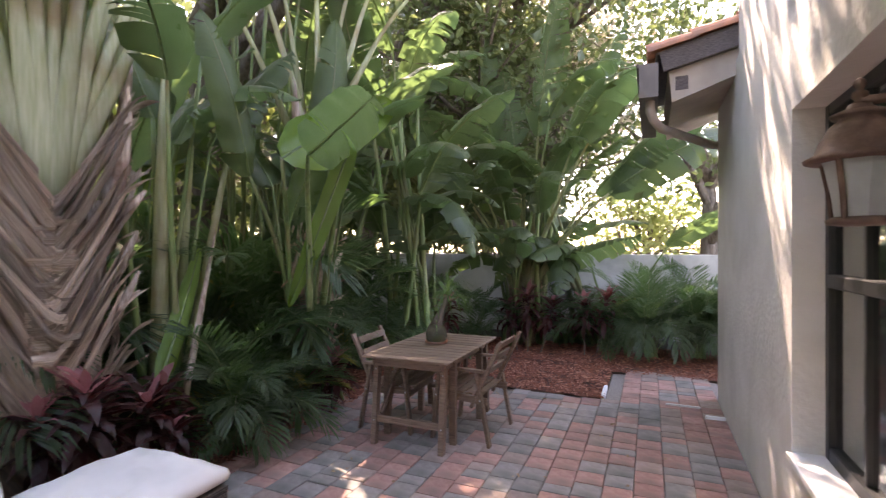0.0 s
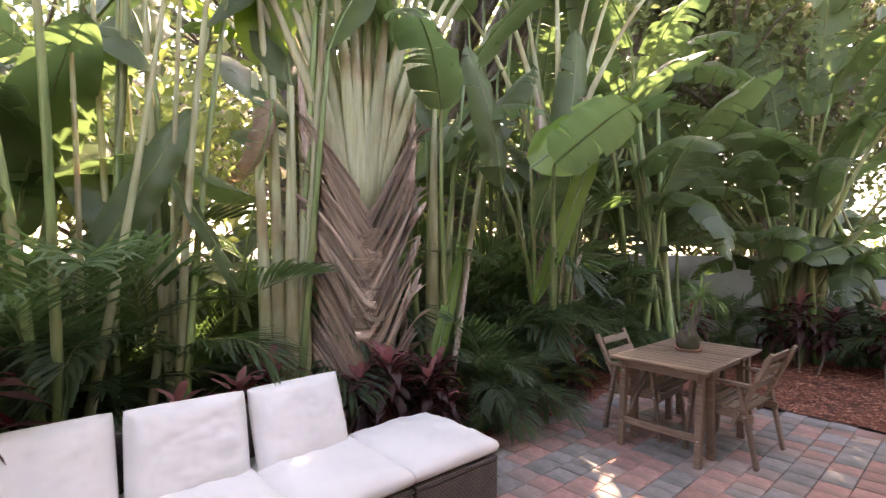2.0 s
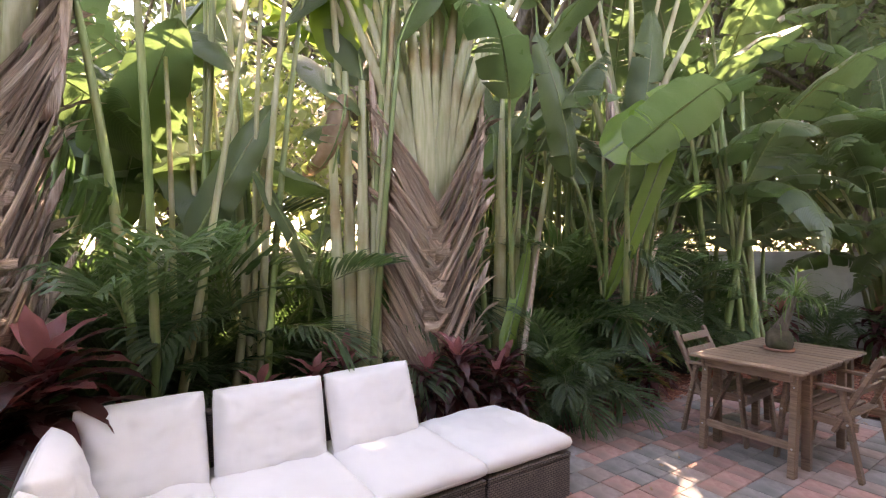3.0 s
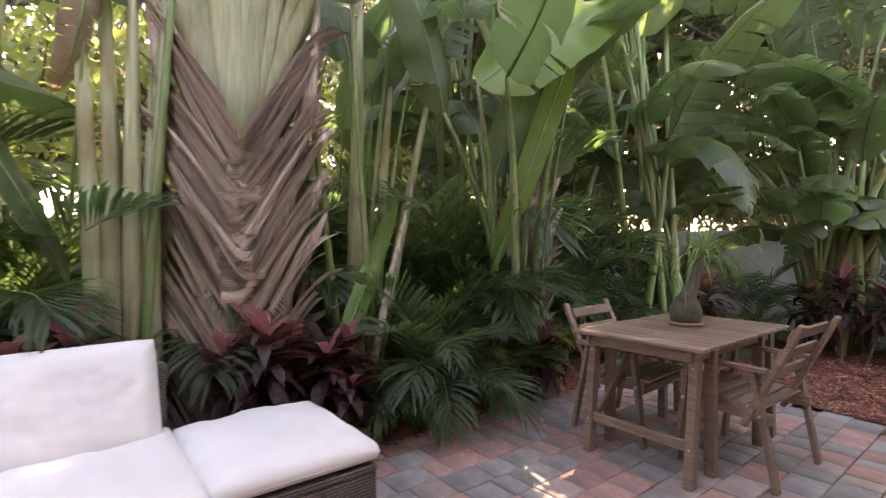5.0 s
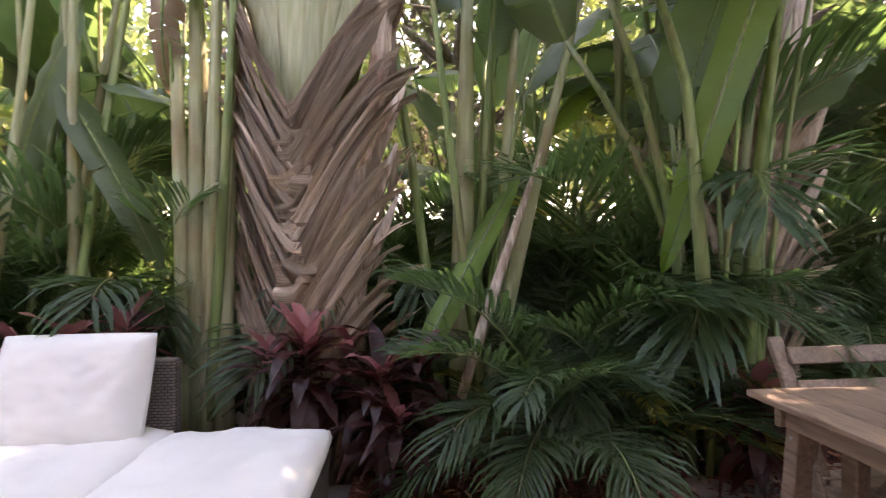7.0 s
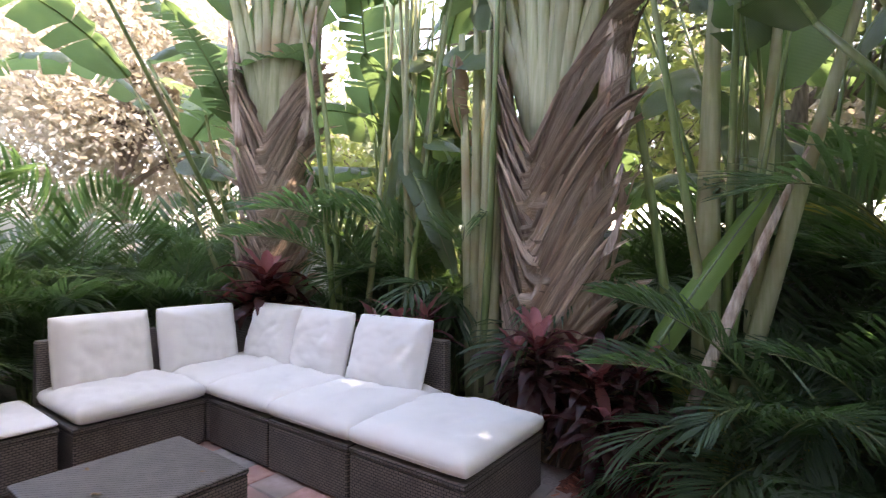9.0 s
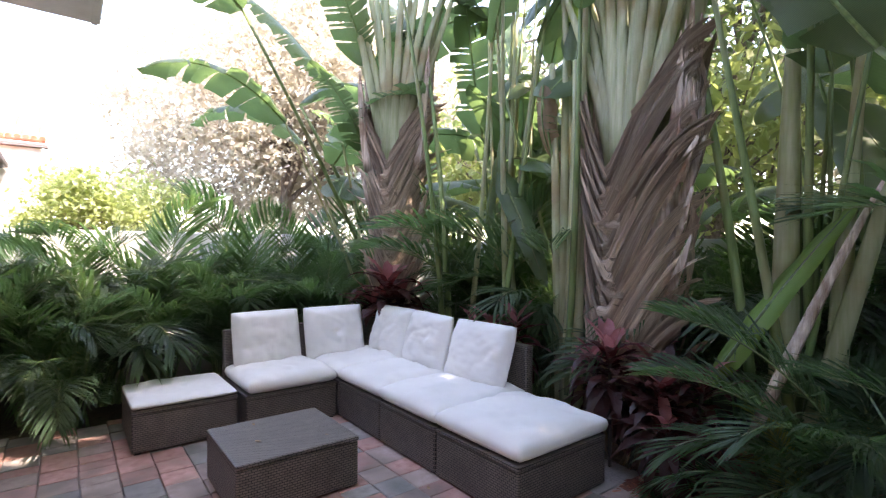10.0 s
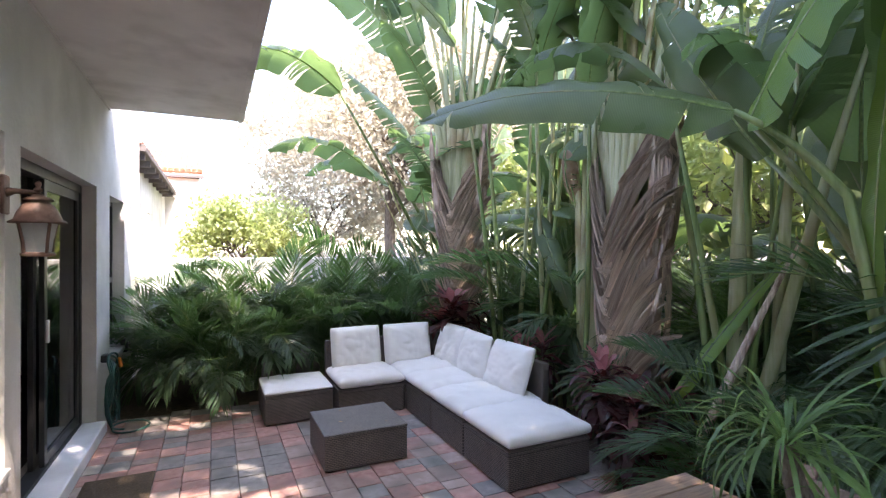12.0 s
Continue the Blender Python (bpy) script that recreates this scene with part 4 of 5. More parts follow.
def travellers_palm(x, y, top, w0, w1, turn, seed, petioles, spread, label, stubs=9):
    r = random.Random(seed)
    t = thing("travellers_palm", pose(x, y, -0.06, 0, 0, turn), label, "palm", "traveller's palms")
    hw = lambda z: w0 + (w1 - w0) * max(0, min(1.3, z / top))
    hd = lambda z: (0.17 + 0.05 * max(0, min(1.2, z / top))) * (0.4 + 0.6 * w1 / 0.45)
    core = bmesh.new()
    rings = []
    for i in range(13):
        z = (top - 0.30) * i / 12
        slim = 0.9 - 0.5 * max(0.0, min(1.0, (z - top + 0.72) / 0.4))
        rings.append([core.verts.new((hd(z) * slim * math.cos(a), hw(z) * 0.86 * math.sin(a), z)) for a in [2 * math.pi * k / 20 for k in range(20)]])
    for a, b in zip(rings, rings[1:]):
        for k in range(20):
            core.faces.new((a[k], a[(k + 1) % 20], b[(k + 1) % 20], b[k]))
    part("trunk", core, DRYSTRIP, t, smooth=True)
    n = int(29 * (top + 0.9) * (1.0 if w1 > 0.3 else 1.3))
    for i in range(n):
        z = -0.85 + (top + 0.62) * i / n + r.uniform(-0.03, 0.03)
        gap = max(0.0, min(1.0, (z - top + 0.50) / 0.42))
        sd = 1 if i % 2 else -1
        place("leaf_base", dry_sheath(sd, z, hw, hd, seed * 100 + i, TRUNK, 0.95 * gap), t)
        if i % 3 == 0:
            place("leaf_base", dry_sheath(-sd, z, hw, hd, seed * 100 + 500 + i, TRUNK, 1.05 * gap ** 0.8, -1), t)
    # broken stubs that stand off the trunk's edges
    for i in range(stubs):
        sd = 1 if i % 3 else -1
        z = top * (0.35 + 0.55 * i / max(1, stubs)) + r.uniform(-0.1, 0.1)
        w = hw(z)
        fx = r.uniform(-0.05, 0.13)
        part("stub", tube(bez((fx, sd * w * 0.35, z - 0.25), (fx + 0.02, sd * w * 0.95, z + 0.10), (fx + 0.03, sd * (w * 1.05 + r.uniform(0.05, 0.20)), z + r.uniform(0.35, 0.62)), 6), [0.03, 0.045, 0.05, 0.045, 0.036, 0.028, 0.012], 8, flat=0.3), DRYSTRIP, t, "broken dry leaf stub", smooth=True)
    # long dry strips that follow the fan's edges upwards
    for i in range(14):
        sd = 1 if i % 2 else -1
        w = hw(top)
        fx = r.uniform(-0.12, 0.14)
        up = r.uniform(0.35, 1.0)
        part("dry_strip", tube(bez((fx, sd * w * 0.80, top - 0.45), (fx, sd * w * 1.02, top + 0.1), (fx * 1.2, sd * (w * 0.92 + 0.12 * up), top + up), 8), [0.05, 0.052, 0.05, 0.046, 0.042, 0.036, 0.03, 0.02, 0.006], 8, flat=0.22), DRYSTRIP, t, "dry strip of an old leaf base", smooth=True)
    # green sheaths and petioles, fanned out in one plane
    for i in range(petioles):
        f = (i + 0.5) / petioles * 2 - 1
        order = abs(f)
        a = f * radians(spread)
        z0 = top - 0.85 + 0.10 * order
        L = r.uniform(3.1, 3.9) * (1 - 0.12 * order)
        front = (0.15 if i % 2 else -0.15) * (1.0 - 0.25 * order)
        pts, rad = [], []
        m = 16
        for k in range(m + 1):
            s = k / m
            g = max(0.0, min(1.0, (s * L - 0.15) / 1.25))
            g = g * g * (3 - 2 * g) * 0.4 + g * 0.6
            aa = a * (0.45 + 0.65 * s) + 0.10 * f * s * s
            yy = f * (0.05 + hw(top) * 0.46 * g) + math.sin(aa) * L * s * min(1.0, 0.35 + s)
            zz = z0 + math.cos(aa) * L * s - 0.15 * abs(math.sin(aa)) * s * s
            pts.append((front * (0.3 + 0.7 * min(1.0, s * 6)) * (1 - s) + 0.10 * math.sin(i * 2.1) * s * s, yy, zz))
            rad.append((0.085 * (1 - s) ** 1.7 + 0.022) * min(1.0, 0.55 + s * 5))
        part("petiole", tube(pts, rad, 9, flat=0.5), SHEATH, t, smooth=True)
        d = (Vector(pts[-1]) - Vector(pts[-2])).normalized()
        nrm = Vector(r.choice(((0.4, 1.0, 0.4), (-1.0, 0.5, 0.4), (-0.7, -0.8, 0.4), (0.3, 1.0, 0.2)))) if top < 2.5 else Vector((r.choice((1, -1, -1)) * 1.0, 0.2, 0.5))
        if i % 4 != 2:
            place("leaf", r.choice(BL[1:]), t, aim(pts[-1], d, nrm, r.uniform(1.2, 1.6)))
    return t


P1 = travellers_palm(-3.80, 1.97, 2.44, 0.36, 0.47, -14, 3, 21, 13, "traveller's palm with brown plaited leaf bases and pale green fan", 6)
P2 = travellers_palm(-3.58, -1.0, 2.9, 0.25, 0.38, 34, 4, 17, 10, "taller traveller's palm behind the sofa with pale fan", 5)
P3 = travellers_palm(-2.15, 9.0, 1.0, 0.24, 0.32, 60, 5, 13, 27, "young traveller's palm with dark torn leaves at the far wall", 2)
P4 = travellers_palm(-3.66, 4.72, 2.75, 0.17, 0.21, -30, 6, 7, 16, "slim traveller's palm trunk in shaggy brown leaf bases", 4)

# ---- banana and heliconia clumps ----


def clump(name, x, y, n, h0, h1, seed, label, lean=0.25, leaves=BL, spread=0.35, radius=0.05, scale=(0.8, 1.15), category="banana plant", away=None, low=True, skin=None):
    r = random.Random(seed)
    t = thing(name, pose(x, y, -0.05), label, category)
    for i in range(n):
        az = r.uniform(0, 360) if away is None else away + r.uniform(-110, 110)
        h = r.uniform(h0, h1)
        b = Vector((r.uniform(-spread, spread), r.uniform(-spread, spread), 0))
        d = polar(az, 90)
        tip = b + Vector((math.cos(radians(az)), math.sin(radians(az)), 0)) * h * lean * r.uniform(0.3, 1.4) + Vector((0, 0, h))
        mid = b * 0.7 + (tip - b) * 0.5 + Vector((0, 0, h * 0.06))
        pts = bez(b, mid, tip, 8)
        rr = radius * r.uniform(0.5, 1.05)
        part("stalk", tube(pts, [rr * (1 - 0.6 * k / 8) for k in range(9)], 7), skin if skin and i % 3 else STALK, t, smooth=True)
        dd = (pts[-1] - pts[-2]).normalized()
        dd = (dd + polar(az, 10) * r.uniform(0.2, 0.7)).normalized()
        if x < -4.3 and x + pts[-1].x + dd.x * 1.6 > -4.0 and h < 3.7:
            dd.x = -abs(dd.x)
        place("leaf", r.choice(leaves), t, aim(pts[-1], dd, Vector((0, 0, 1)) + polar(az, 0) * -0.4 + Vector((r.uniform(-0.5, 0.5), r.uniform(-0.5, 0.5), 0)), r.uniform(*scale)))
        q = pts[r.randint(4, 6)] if low else None
        if low and q.z > 1.35:
            az2 = az + r.choice((-1, 1)) * r.uniform(60, 150)
            if x < -4.3 and math.cos(radians(az2)) > (-0.1 if x > -4.65 else 0.2):
                az2 = 180 - az2
            place("leaf", r.choice(leaves), t, aim(q, polar(az2, r.uniform(10, 60)), Vector((0, 0, 1)) - polar(az2, 0) * 0.4 + Vector((r.uniform(-0.5, 0.5), r.uniform(-0.5, 0.5), 0)), r.uniform(*scale) * 1.05))
    return t


def leaf_between(parent, base, tip, width, arch, normal, material, seed, tears=0, fold=0.2):
    """One blade from base to tip (in the parent's space) that arches by arch radians."""
    base, tip = Vector(base), Vector(tip)
    L = (tip - base).length
    k = (math.sin(arch / 2.3) / (arch / 2.3)) if arch else 1
    me = banana_mesh(L / k, width, arch, tears, seed, material, fold)
    end = sum((Vector((0, math.cos(-arch * (i / 30) ** 1.3), math.sin(-arch * (i / 30) ** 1.3))) for i in range(30)), Vector()) * (L / k / 30)
    ea = math.atan2(end.z, end.y)
    y = (tip - base).normalized()
    x = y.cross(Vector(normal)).normalized()
    z = x.cross(y)
    rot = Matrix((x, y, z)).transposed().to_4x4() @ Matrix.Rotation(-ea, 4, "X")
    rot.translation = base
    return place("leaf", me, parent, rot)


CB = Vector((-3.55, 4.35, -0.05))
C = clump("banana_plant", *CB.xy, 7, 1.9, 3.1, 11, "banana-like plant with broad backlit leaves and a long hanging blade", 0.22, BL[:4], 0.32, 0.030, (0.75, 1.0), low=False)
leaf_between(C, Vector((-2.84, 4.30, 2.92)) - CB, Vector((-3.43, 3.98, 1.12)) - CB, 0.22, 0.25, (0.65, -0.7, -0.25), BANANA_BRIGHT, 51, 0, 0.06)
part("stalk", tube(bez((0.1, 0.1, 0), (0.2, 0.1, 1.9), Vector((-2.84, 4.30, 2.92)) - CB, 8), [0.05, 0.047, 0.044, 0.04, 0.036, 0.03, 0.026, 0.022, 0.02], 8), STALK, C, smooth=True)
leaf_between(C, Vector((-2.86, 3.58, 2.58)) - CB, Vector((-1.50, 2.46, 2.62)) - CB, 0.50, 0.75, (0.5, 0.6, 0.75), BANANA, 52, 3, 0.32)
part("stalk", tube(bez((0.1, -0.05, 0), (0.32, -0.25, 1.2), Vector((-3.16, 3.96, 2.10)) - CB, 6) + bez(Vector((-3.16, 3.96, 2.10)) - CB, Vector((-3.04, 3.78, 2.42)) - CB, Vector((-2.86, 3.58, 2.58)) - CB, 4)[1:], [0.05, 0.045, 0.042, 0.038, 0.034, 0.03, 0.026, 0.024, 0.022, 0.02, 0.016], 8), STALK, C, smooth=True)
leaf_between(C, Vector((-3.10, 3.51, 2.56)) - CB, Vector((-2.65, 4.71, 3.36)) - CB, 0.62, 0.6, (0.6, -0.75, 0.05), BANANA_BRIGHT, 71, 3, 0.22)
part("stalk", tube(bez((-0.10, -0.10, 0), (-0.05, -0.10, 1.53), Vector((-3.10, 3.51, 2.56)) - CB, 8), [0.034, 0.033, 0.032, 0.03, 0.028, 0.025, 0.022, 0.02, 0.016], 8), STALK, C, smooth=True)
leaf_between(C, Vector((-3.40, 3.42, 2.40)) - CB, Vector((-3.25, 2.75, 3.61)) - CB, 0.45, 0.5, (1, -0.4, 0.5), BANANA, 72, 3, 0.3)
part("stalk", tube(bez((-0.05, -0.04, 0), (0.00, -0.05, 1.44), Vector((-3.40, 3.42, 2.40)) - CB, 8), [0.034, 0.033, 0.032, 0.03, 0.028, 0.025, 0.022, 0.02, 0.016], 8), STALK, C, smooth=True)
leaf_between(C, Vector((-3.60, 4.75, 2.84)) - CB, Vector((-3.45, 4.84, 4.46)) - CB, 0.50, 0.5, (1, -0.4, 0.5), BANANA, 74, 3, 0.3)
part("stalk", tube(bez((0.05, 0.08, 0), (0.10, 0.05, 1.70), Vector((-3.60, 4.75, 2.84)) - CB, 8), [0.034, 0.033, 0.032, 0.03, 0.028, 0.025, 0.022, 0.02, 0.016], 8), STALK, C, smooth=True)
clump("banana_plant", -3.5, 7.0, 14, 1.9, 4.8, 35, "tall dark banana plant with torn overlapping leaves", 0.25, BL[3:], 0.5, 0.06, (0.9, 1.3))
clump("banana_plant", -4.7, 5.6, 10, 1.4, 4.6, 13, "tall dark banana plant with torn overlapping leaves", 0.25, BL[3:], 0.5, 0.06, (0.9, 1.3))
clump("banana_plant", -2.15, 8.8, 14, 1.3, 4.8, 14, "banana plant with pale stalks at the far wall", 0.28, BL[3:], 0.35, 0.07, (0.9, 1.3))
clump("banana_plant", -0.9, 9.6, 8, 1.8, 3.4, 15, "banana plant rising over the far hedge", 0.4, BL, 0.4, 0.06, (0.8, 1.2))
clump("banana_plant", -4.9, 3.5, 10, 1.5, 4.4, 16, "banana plant behind the traveller's palm, leaves lit through", 0.25, BL[:4] + BB[:1], 0.5, 0.035, (0.9, 1.2))
clump("banana_plant", -4.9, 0.9, 11, 1.6, 4.2, 17, "banana plant between the two palms", 0.2, BL, 0.5, 0.035, (0.8, 1.1))
clump("banana_plant", -4.6, -2.2, 9, 2.4, 4.2, 18, "banana plant leaning over the back wall", 0.45, BL[3:], 0.4, 0.05, (0.9, 1.2), away=-60)
clump("banana_plant", -5.4, -0.6, 11, 1.6, 4.8, 19, "tall banana plant behind the corner palm", 0.2, BL, 0.5, 0.06, (0.9, 1.2))
clump("banana_plant", -5.6, 7.6, 11, 1.4, 5.2, 20, "tall dark banana plant at the side wall", 0.25, BL[3:], 0.6, 0.06, (1.0, 1.3))
S1 = clump("heliconia_stalks", -3.95, 1.42, 7, 3.0, 4.2, 21, "cluster of thick pale green upright stalks", 0.08, BL, 0.20, 0.062, (0.8, 1.1), "plant stalks", low=False, skin=SHEATH)
S2 = clump("heliconia_stalks", -3.95, 2.95, 7, 2.4, 3.6, 22, "thick green stalks beside the palm trunk", 0.12, BL, 0.20, 0.045, (0.8, 1.1), "plant stalks", low=False)
leaf_between(S1, (0.09, -0.93, 2.30), (0.05, -0.37, 1.17), 0.24, 0.35, (0.6, 0.45, 0.6), BANANA, 61, 2, 0.2)
leaf_between(S1, (-0.10, -0.15, 4.55), (-0.12, -0.20, 3.30), 0.62, 0.3, (0.8, -0.55, 0.05), BANANA_BRIGHT, 64, 0, 0.15)
leaf_between(S2, (0.42, -0.33, 0.70), (0.10, 0.32, 1.80), 0.17, 0.2, (1, -0.3, 0.3), BANANA_BRIGHT, 62, 0, 0.3)
for k, (p0, p1, rr) in enumerate((((0.05, -0.05, 0), (0.02, 0.02, 3.6), 0.085), ((-0.05, 0.15, 0), (0.0, 0.36, 3.3), 0.06), ((0.15, 0.0, 0), (0.05, 0.85, 3.4), 0.055))):
    part("stalk", tube(bez(p0, (Vector(p0) + Vector(p1)) / 2 + Vector((0.02, -0.04, 0)), p1, 6), [rr, rr * 1.0, rr * 0.9, rr * 0.75, rr * 0.6, rr * 0.4, rr * 0.12], 9, flat=0.8), SHEATH, S2, smooth=True)
part("dry_stick", tube(bez((0.40, -0.10, 0.45), (0.30, 0.15, 1.2), (0.15, 0.45, 1.95), 6), [0.03, 0.035, 0.035, 0.03, 0.025, 0.018, 0.006], 7, flat=0.6), DRYSTRIP, S2, "dry brown leaf sheath", smooth=True)
for k in range(4):
    part("stalk", tube(bez((0.02 + 0.05 * k, -0.22 + 0.09 * k, 0), (0.05 + 0.03 * k, -0.24 + 0.08 * k, 1.4), (0.02, -0.34 + 0.15 * k, 3.2), 7), [0.06, 0.062, 0.06, 0.055, 0.048, 0.04, 0.034, 0.028], 9, flat=0.75), SHEATH, S1, smooth=True)
S3 = clump("heliconia_stalks", -4.0, 0.2, 13, 3.4, 4.6, 23, "slim green stalks behind the sofa", 0.13, BL, 0.40, 0.048, (0.7, 1.0), "plant stalks", low=False, skin=SHEATH)
leaf_between(S3, (-0.05, -0.12, 1.72), (0.14, 0.42, 2.80), 0.30, 0.25, (1, -0.3, 0.25), BANANA, 63, 0, 0.25)
place("leaf", DL[0], S1, aim((0.22, -0.27, 2.95), (0.05, -0.1, -1), (1, 0.2, 0), 0.85))
place("leaf", DL[1], C, aim((0.15, -0.25, 1.75), (0.1, -0.2, -1), (1, 0, 0), 0.5))
# added clump: high leaves set in the sun's path to shade the sofa
clump("banana_plant", -4.5, 4.5, 7, 4.8, 5.8, 28, "tall added banana plant, its high leaves placed to shade the sofa", 0.12, BL[:5], 0.3, 0.045, (1.1, 1.4), away=-60, low=False)
S4 = clump("heliconia_stalks", -3.9, -1.7, 9, 2.6, 4.0, 24, "slim arching stalks beside the corner palm", 0.35, BL[3:], 0.25, 0.035, (0.7, 1.0), "plant stalks", away=-40, low=False, skin=SHEATH)

# ---- low palms ----


def low_palm(x, y, h, n, seed, label, fronds=FR, yellow=0, el=(15, 80), stem=0.38):
    r = random.Random(seed)
    t = thing("areca_palm", pose(x, y, -0.05, 0, 0, r.uniform(0, 360)), label, "palm shrub", "feathery low palms")
    for i in range(n):
        az = 360 * i / n + r.uniform(-25, 25)
        e = r.uniform(*el)
        zb = h * stem * r.uniform(0.3, 1.4)
        b = Vector((r.uniform(-0.09, 0.09), r.uniform(-0.09, 0.09), 0))
        top = b + polar(az, 75) * zb
        part("stem", tube([b, (b + top) / 2 + Vector((0, 0, 0.01)), top], [0.014, 0.011, 0.008], 5), STALK, t)
        me = r.choice(FY if i < yellow else fronds)
        place("frond", me, t, aim(top, polar(az, e), (0, 0, 1), h * r.uniform(0.48, 0.76)))
    return t


r = random.Random(77)
LOWP = "feathery dark green areca palm in the bed"
spots = [(-3.42, 3.15, 0.98, 13), (-3.5, 3.45, 1.25, 14), (-3.62, 3.95, 1.15, 12), (-4.0, 3.6, 1.5, 12), (-4.25, 4.7, 1.5, 12), (-3.95, 5.6, 1.5, 13), (-4.3, 6.3, 1.6, 12), (-3.7, 6.3, 1.2, 11),
         (-4.2, 0.75, 1.5, 12), (-4.25, 0.1, 1.6, 12), (-4.6, 0.6, 2.0, 13), (-4.4, -0.2, 2.1, 13), (-5.0, 1.9, 1.8, 12), (-5.1, 2.6, 1.8, 12), (-4.1, -0.4, 1.4, 11),
         (-3.0, -1.6, 1.5, 12), (-2.4, -1.6, 1.5, 12), (-1.8, -1.6, 1.45, 13), (-1.2, -1.55, 1.35, 13), (-0.8, -1.75, 1.5, 13), (-0.25, -1.55, 1.3, 13), (0.2, -1.9, 1.4, 12), (-0.5, -1.15, 1.0, 11), (-2.2, -2.4, 1.8, 12), (-1.4, -2.5, 1.8, 12), (-0.6, -2.6, 1.7, 12), (0.1, -2.7, 1.6, 12), (-3.0, -2.3, 1.9, 12), (-3.7, -2.4, 2.0, 12),
         (-1.5, 9.0, 1.4, 12), (-0.7, 8.7, 1.5, 13), (0.0, 8.5, 1.6, 13), (0.7, 8.6, 1.6, 13), (1.4, 8.7, 1.6, 12), (-0.3, 9.3, 1.8, 12), (0.6, 9.4, 1.8, 12), (-2.9, 8.2, 1.4, 12), (-3.8, 7.6, 1.6, 12), (-5.3, 4.4, 1.9, 12), (-5.2, 6.4, 1.9, 12), (-5.3, 2.2, 2.0, 12), (2.2, 8.8, 1.6, 12),
         (-4.9, 0.35, 1.7, 12), (-4.8, -0.75, 1.7, 12), (-4.4, 5.0, 2.3, 12), (-4.5, 4.2, 2.3, 12)]
for i, (x, y, h, n) in enumerate(spots):
    by_sofa = (-4.35 < x < -3.5 and -0.6 < y < 1.0) or (-3.2 < x < -1.0 and -1.8 < y < -1.3)
    low_palm(x, y, h * (0.72 if by_sofa else 0.95 if y < -1 and x > -3.4 else 0.8 if y > 8 else 1), n + (8 if y < -1 or y > 8 else 3), 300 + i, LOWP, yellow=3 if i < 3 else 1 if i % 5 == 0 else 0, el=(-5, 58) if i < 3 else (64, 88) if by_sofa else (8, 82) if y < -1 else (-5, 75) if y > 8 else (10, 75))

# ---- red cordylines ----


def cordyline(x, y, stems, seed, label, red=9):
    r = random.Random(seed)
    t = thing("cordyline", pose(x, y, -0.04), label, "ti plant", "red ti plants")
    for (dx, dy, h, dark_n, s) in stems:
        part("cane", tube([(dx * 0.5, dy * 0.5, 0), (dx * 0.8, dy * 0.8, h * 0.5), (dx, dy, h)], [0.013, 0.012, 0.010], 6), BARK, t)
        dark_n = int(dark_n * 1.6)
        for i in range(dark_n):
            q = i / dark_n
            az = i * 137.5 + r.uniform(-15, 15)
            inner = i > dark_n - red
            e = -35 + 95 * q + r.uniform(-10, 10)
            z = h * (0.55 + 0.45 * q)
            me = r.choice(TR if inner else TD)
            place("leaf", me, t, aim(Vector((dx * (0.8 + 0.2 * q), dy * (0.8 + 0.2 * q), z)), polar(az, e), (0, 0, 1), s * r.uniform(0.8, 1.15)))
    return t


TIL = "cordyline with drooping maroon leaves and pinkish red crown"
cordyline(-3.42, 2.02, [(0, 0, 0.84, 30, 0.95), (-0.12, -0.22, 0.74, 18, 0.85), (-0.15, 0.2, 0.80, 18, 0.85)], 1, TIL, 8)
cordyline(-3.38, 2.42, [(0, 0, 0.66, 26, 0.95), (0.14, 0.1, 0.46, 22, 0.9), (-0.1, 0.2, 0.72, 18, 0.8)], 9, "low dark maroon cordyline spilling over the patio edge", 3)
cordyline(-3.12, 4.30, [(0, 0, 0.62, 18, 0.9), (-0.1, 0.15, 0.4, 18, 0.8)], 2, "small cordyline with upright bright red leaves", 8)
cordyline(-3.40, -0.82, [(0.12, 0.14, 1.16, 30, 1.5), (-0.12, 0.05, 1.0, 22, 1.3), (0.2, -0.05, 0.95, 18, 1.2)], 3, "tall maroon cordyline behind the sofa corner", 6)
cordyline(-3.5, 1.05, [(0, 0, 0.92, 20, 0.9), (0.03, -0.25, 0.86, 16, 0.9), (-0.05, -0.6, 0.80, 14, 0.8)], 4, "cordyline with red spears behind the sofa", 7)
cordyline(-3.0, 7.2, [(0, 0, 0.9, 24, 1.0)], 5, TIL, 7)
cordyline(-1.9, 8.1, [(0, 0, 1.0, 26, 1.0), (0.4, 0.1, 0.9, 22, 1.0), (-0.4, 0.2, 0.8, 22, 1.0)], 6, "dark cordylines round the far banana plant", 4)
cordyline(-1.0, 8.3, [(0, 0, 0.9, 24, 1.0), (0.35, 0.2, 1.0, 22, 1.0)], 7, "dark cordylines at the far wall", 4)

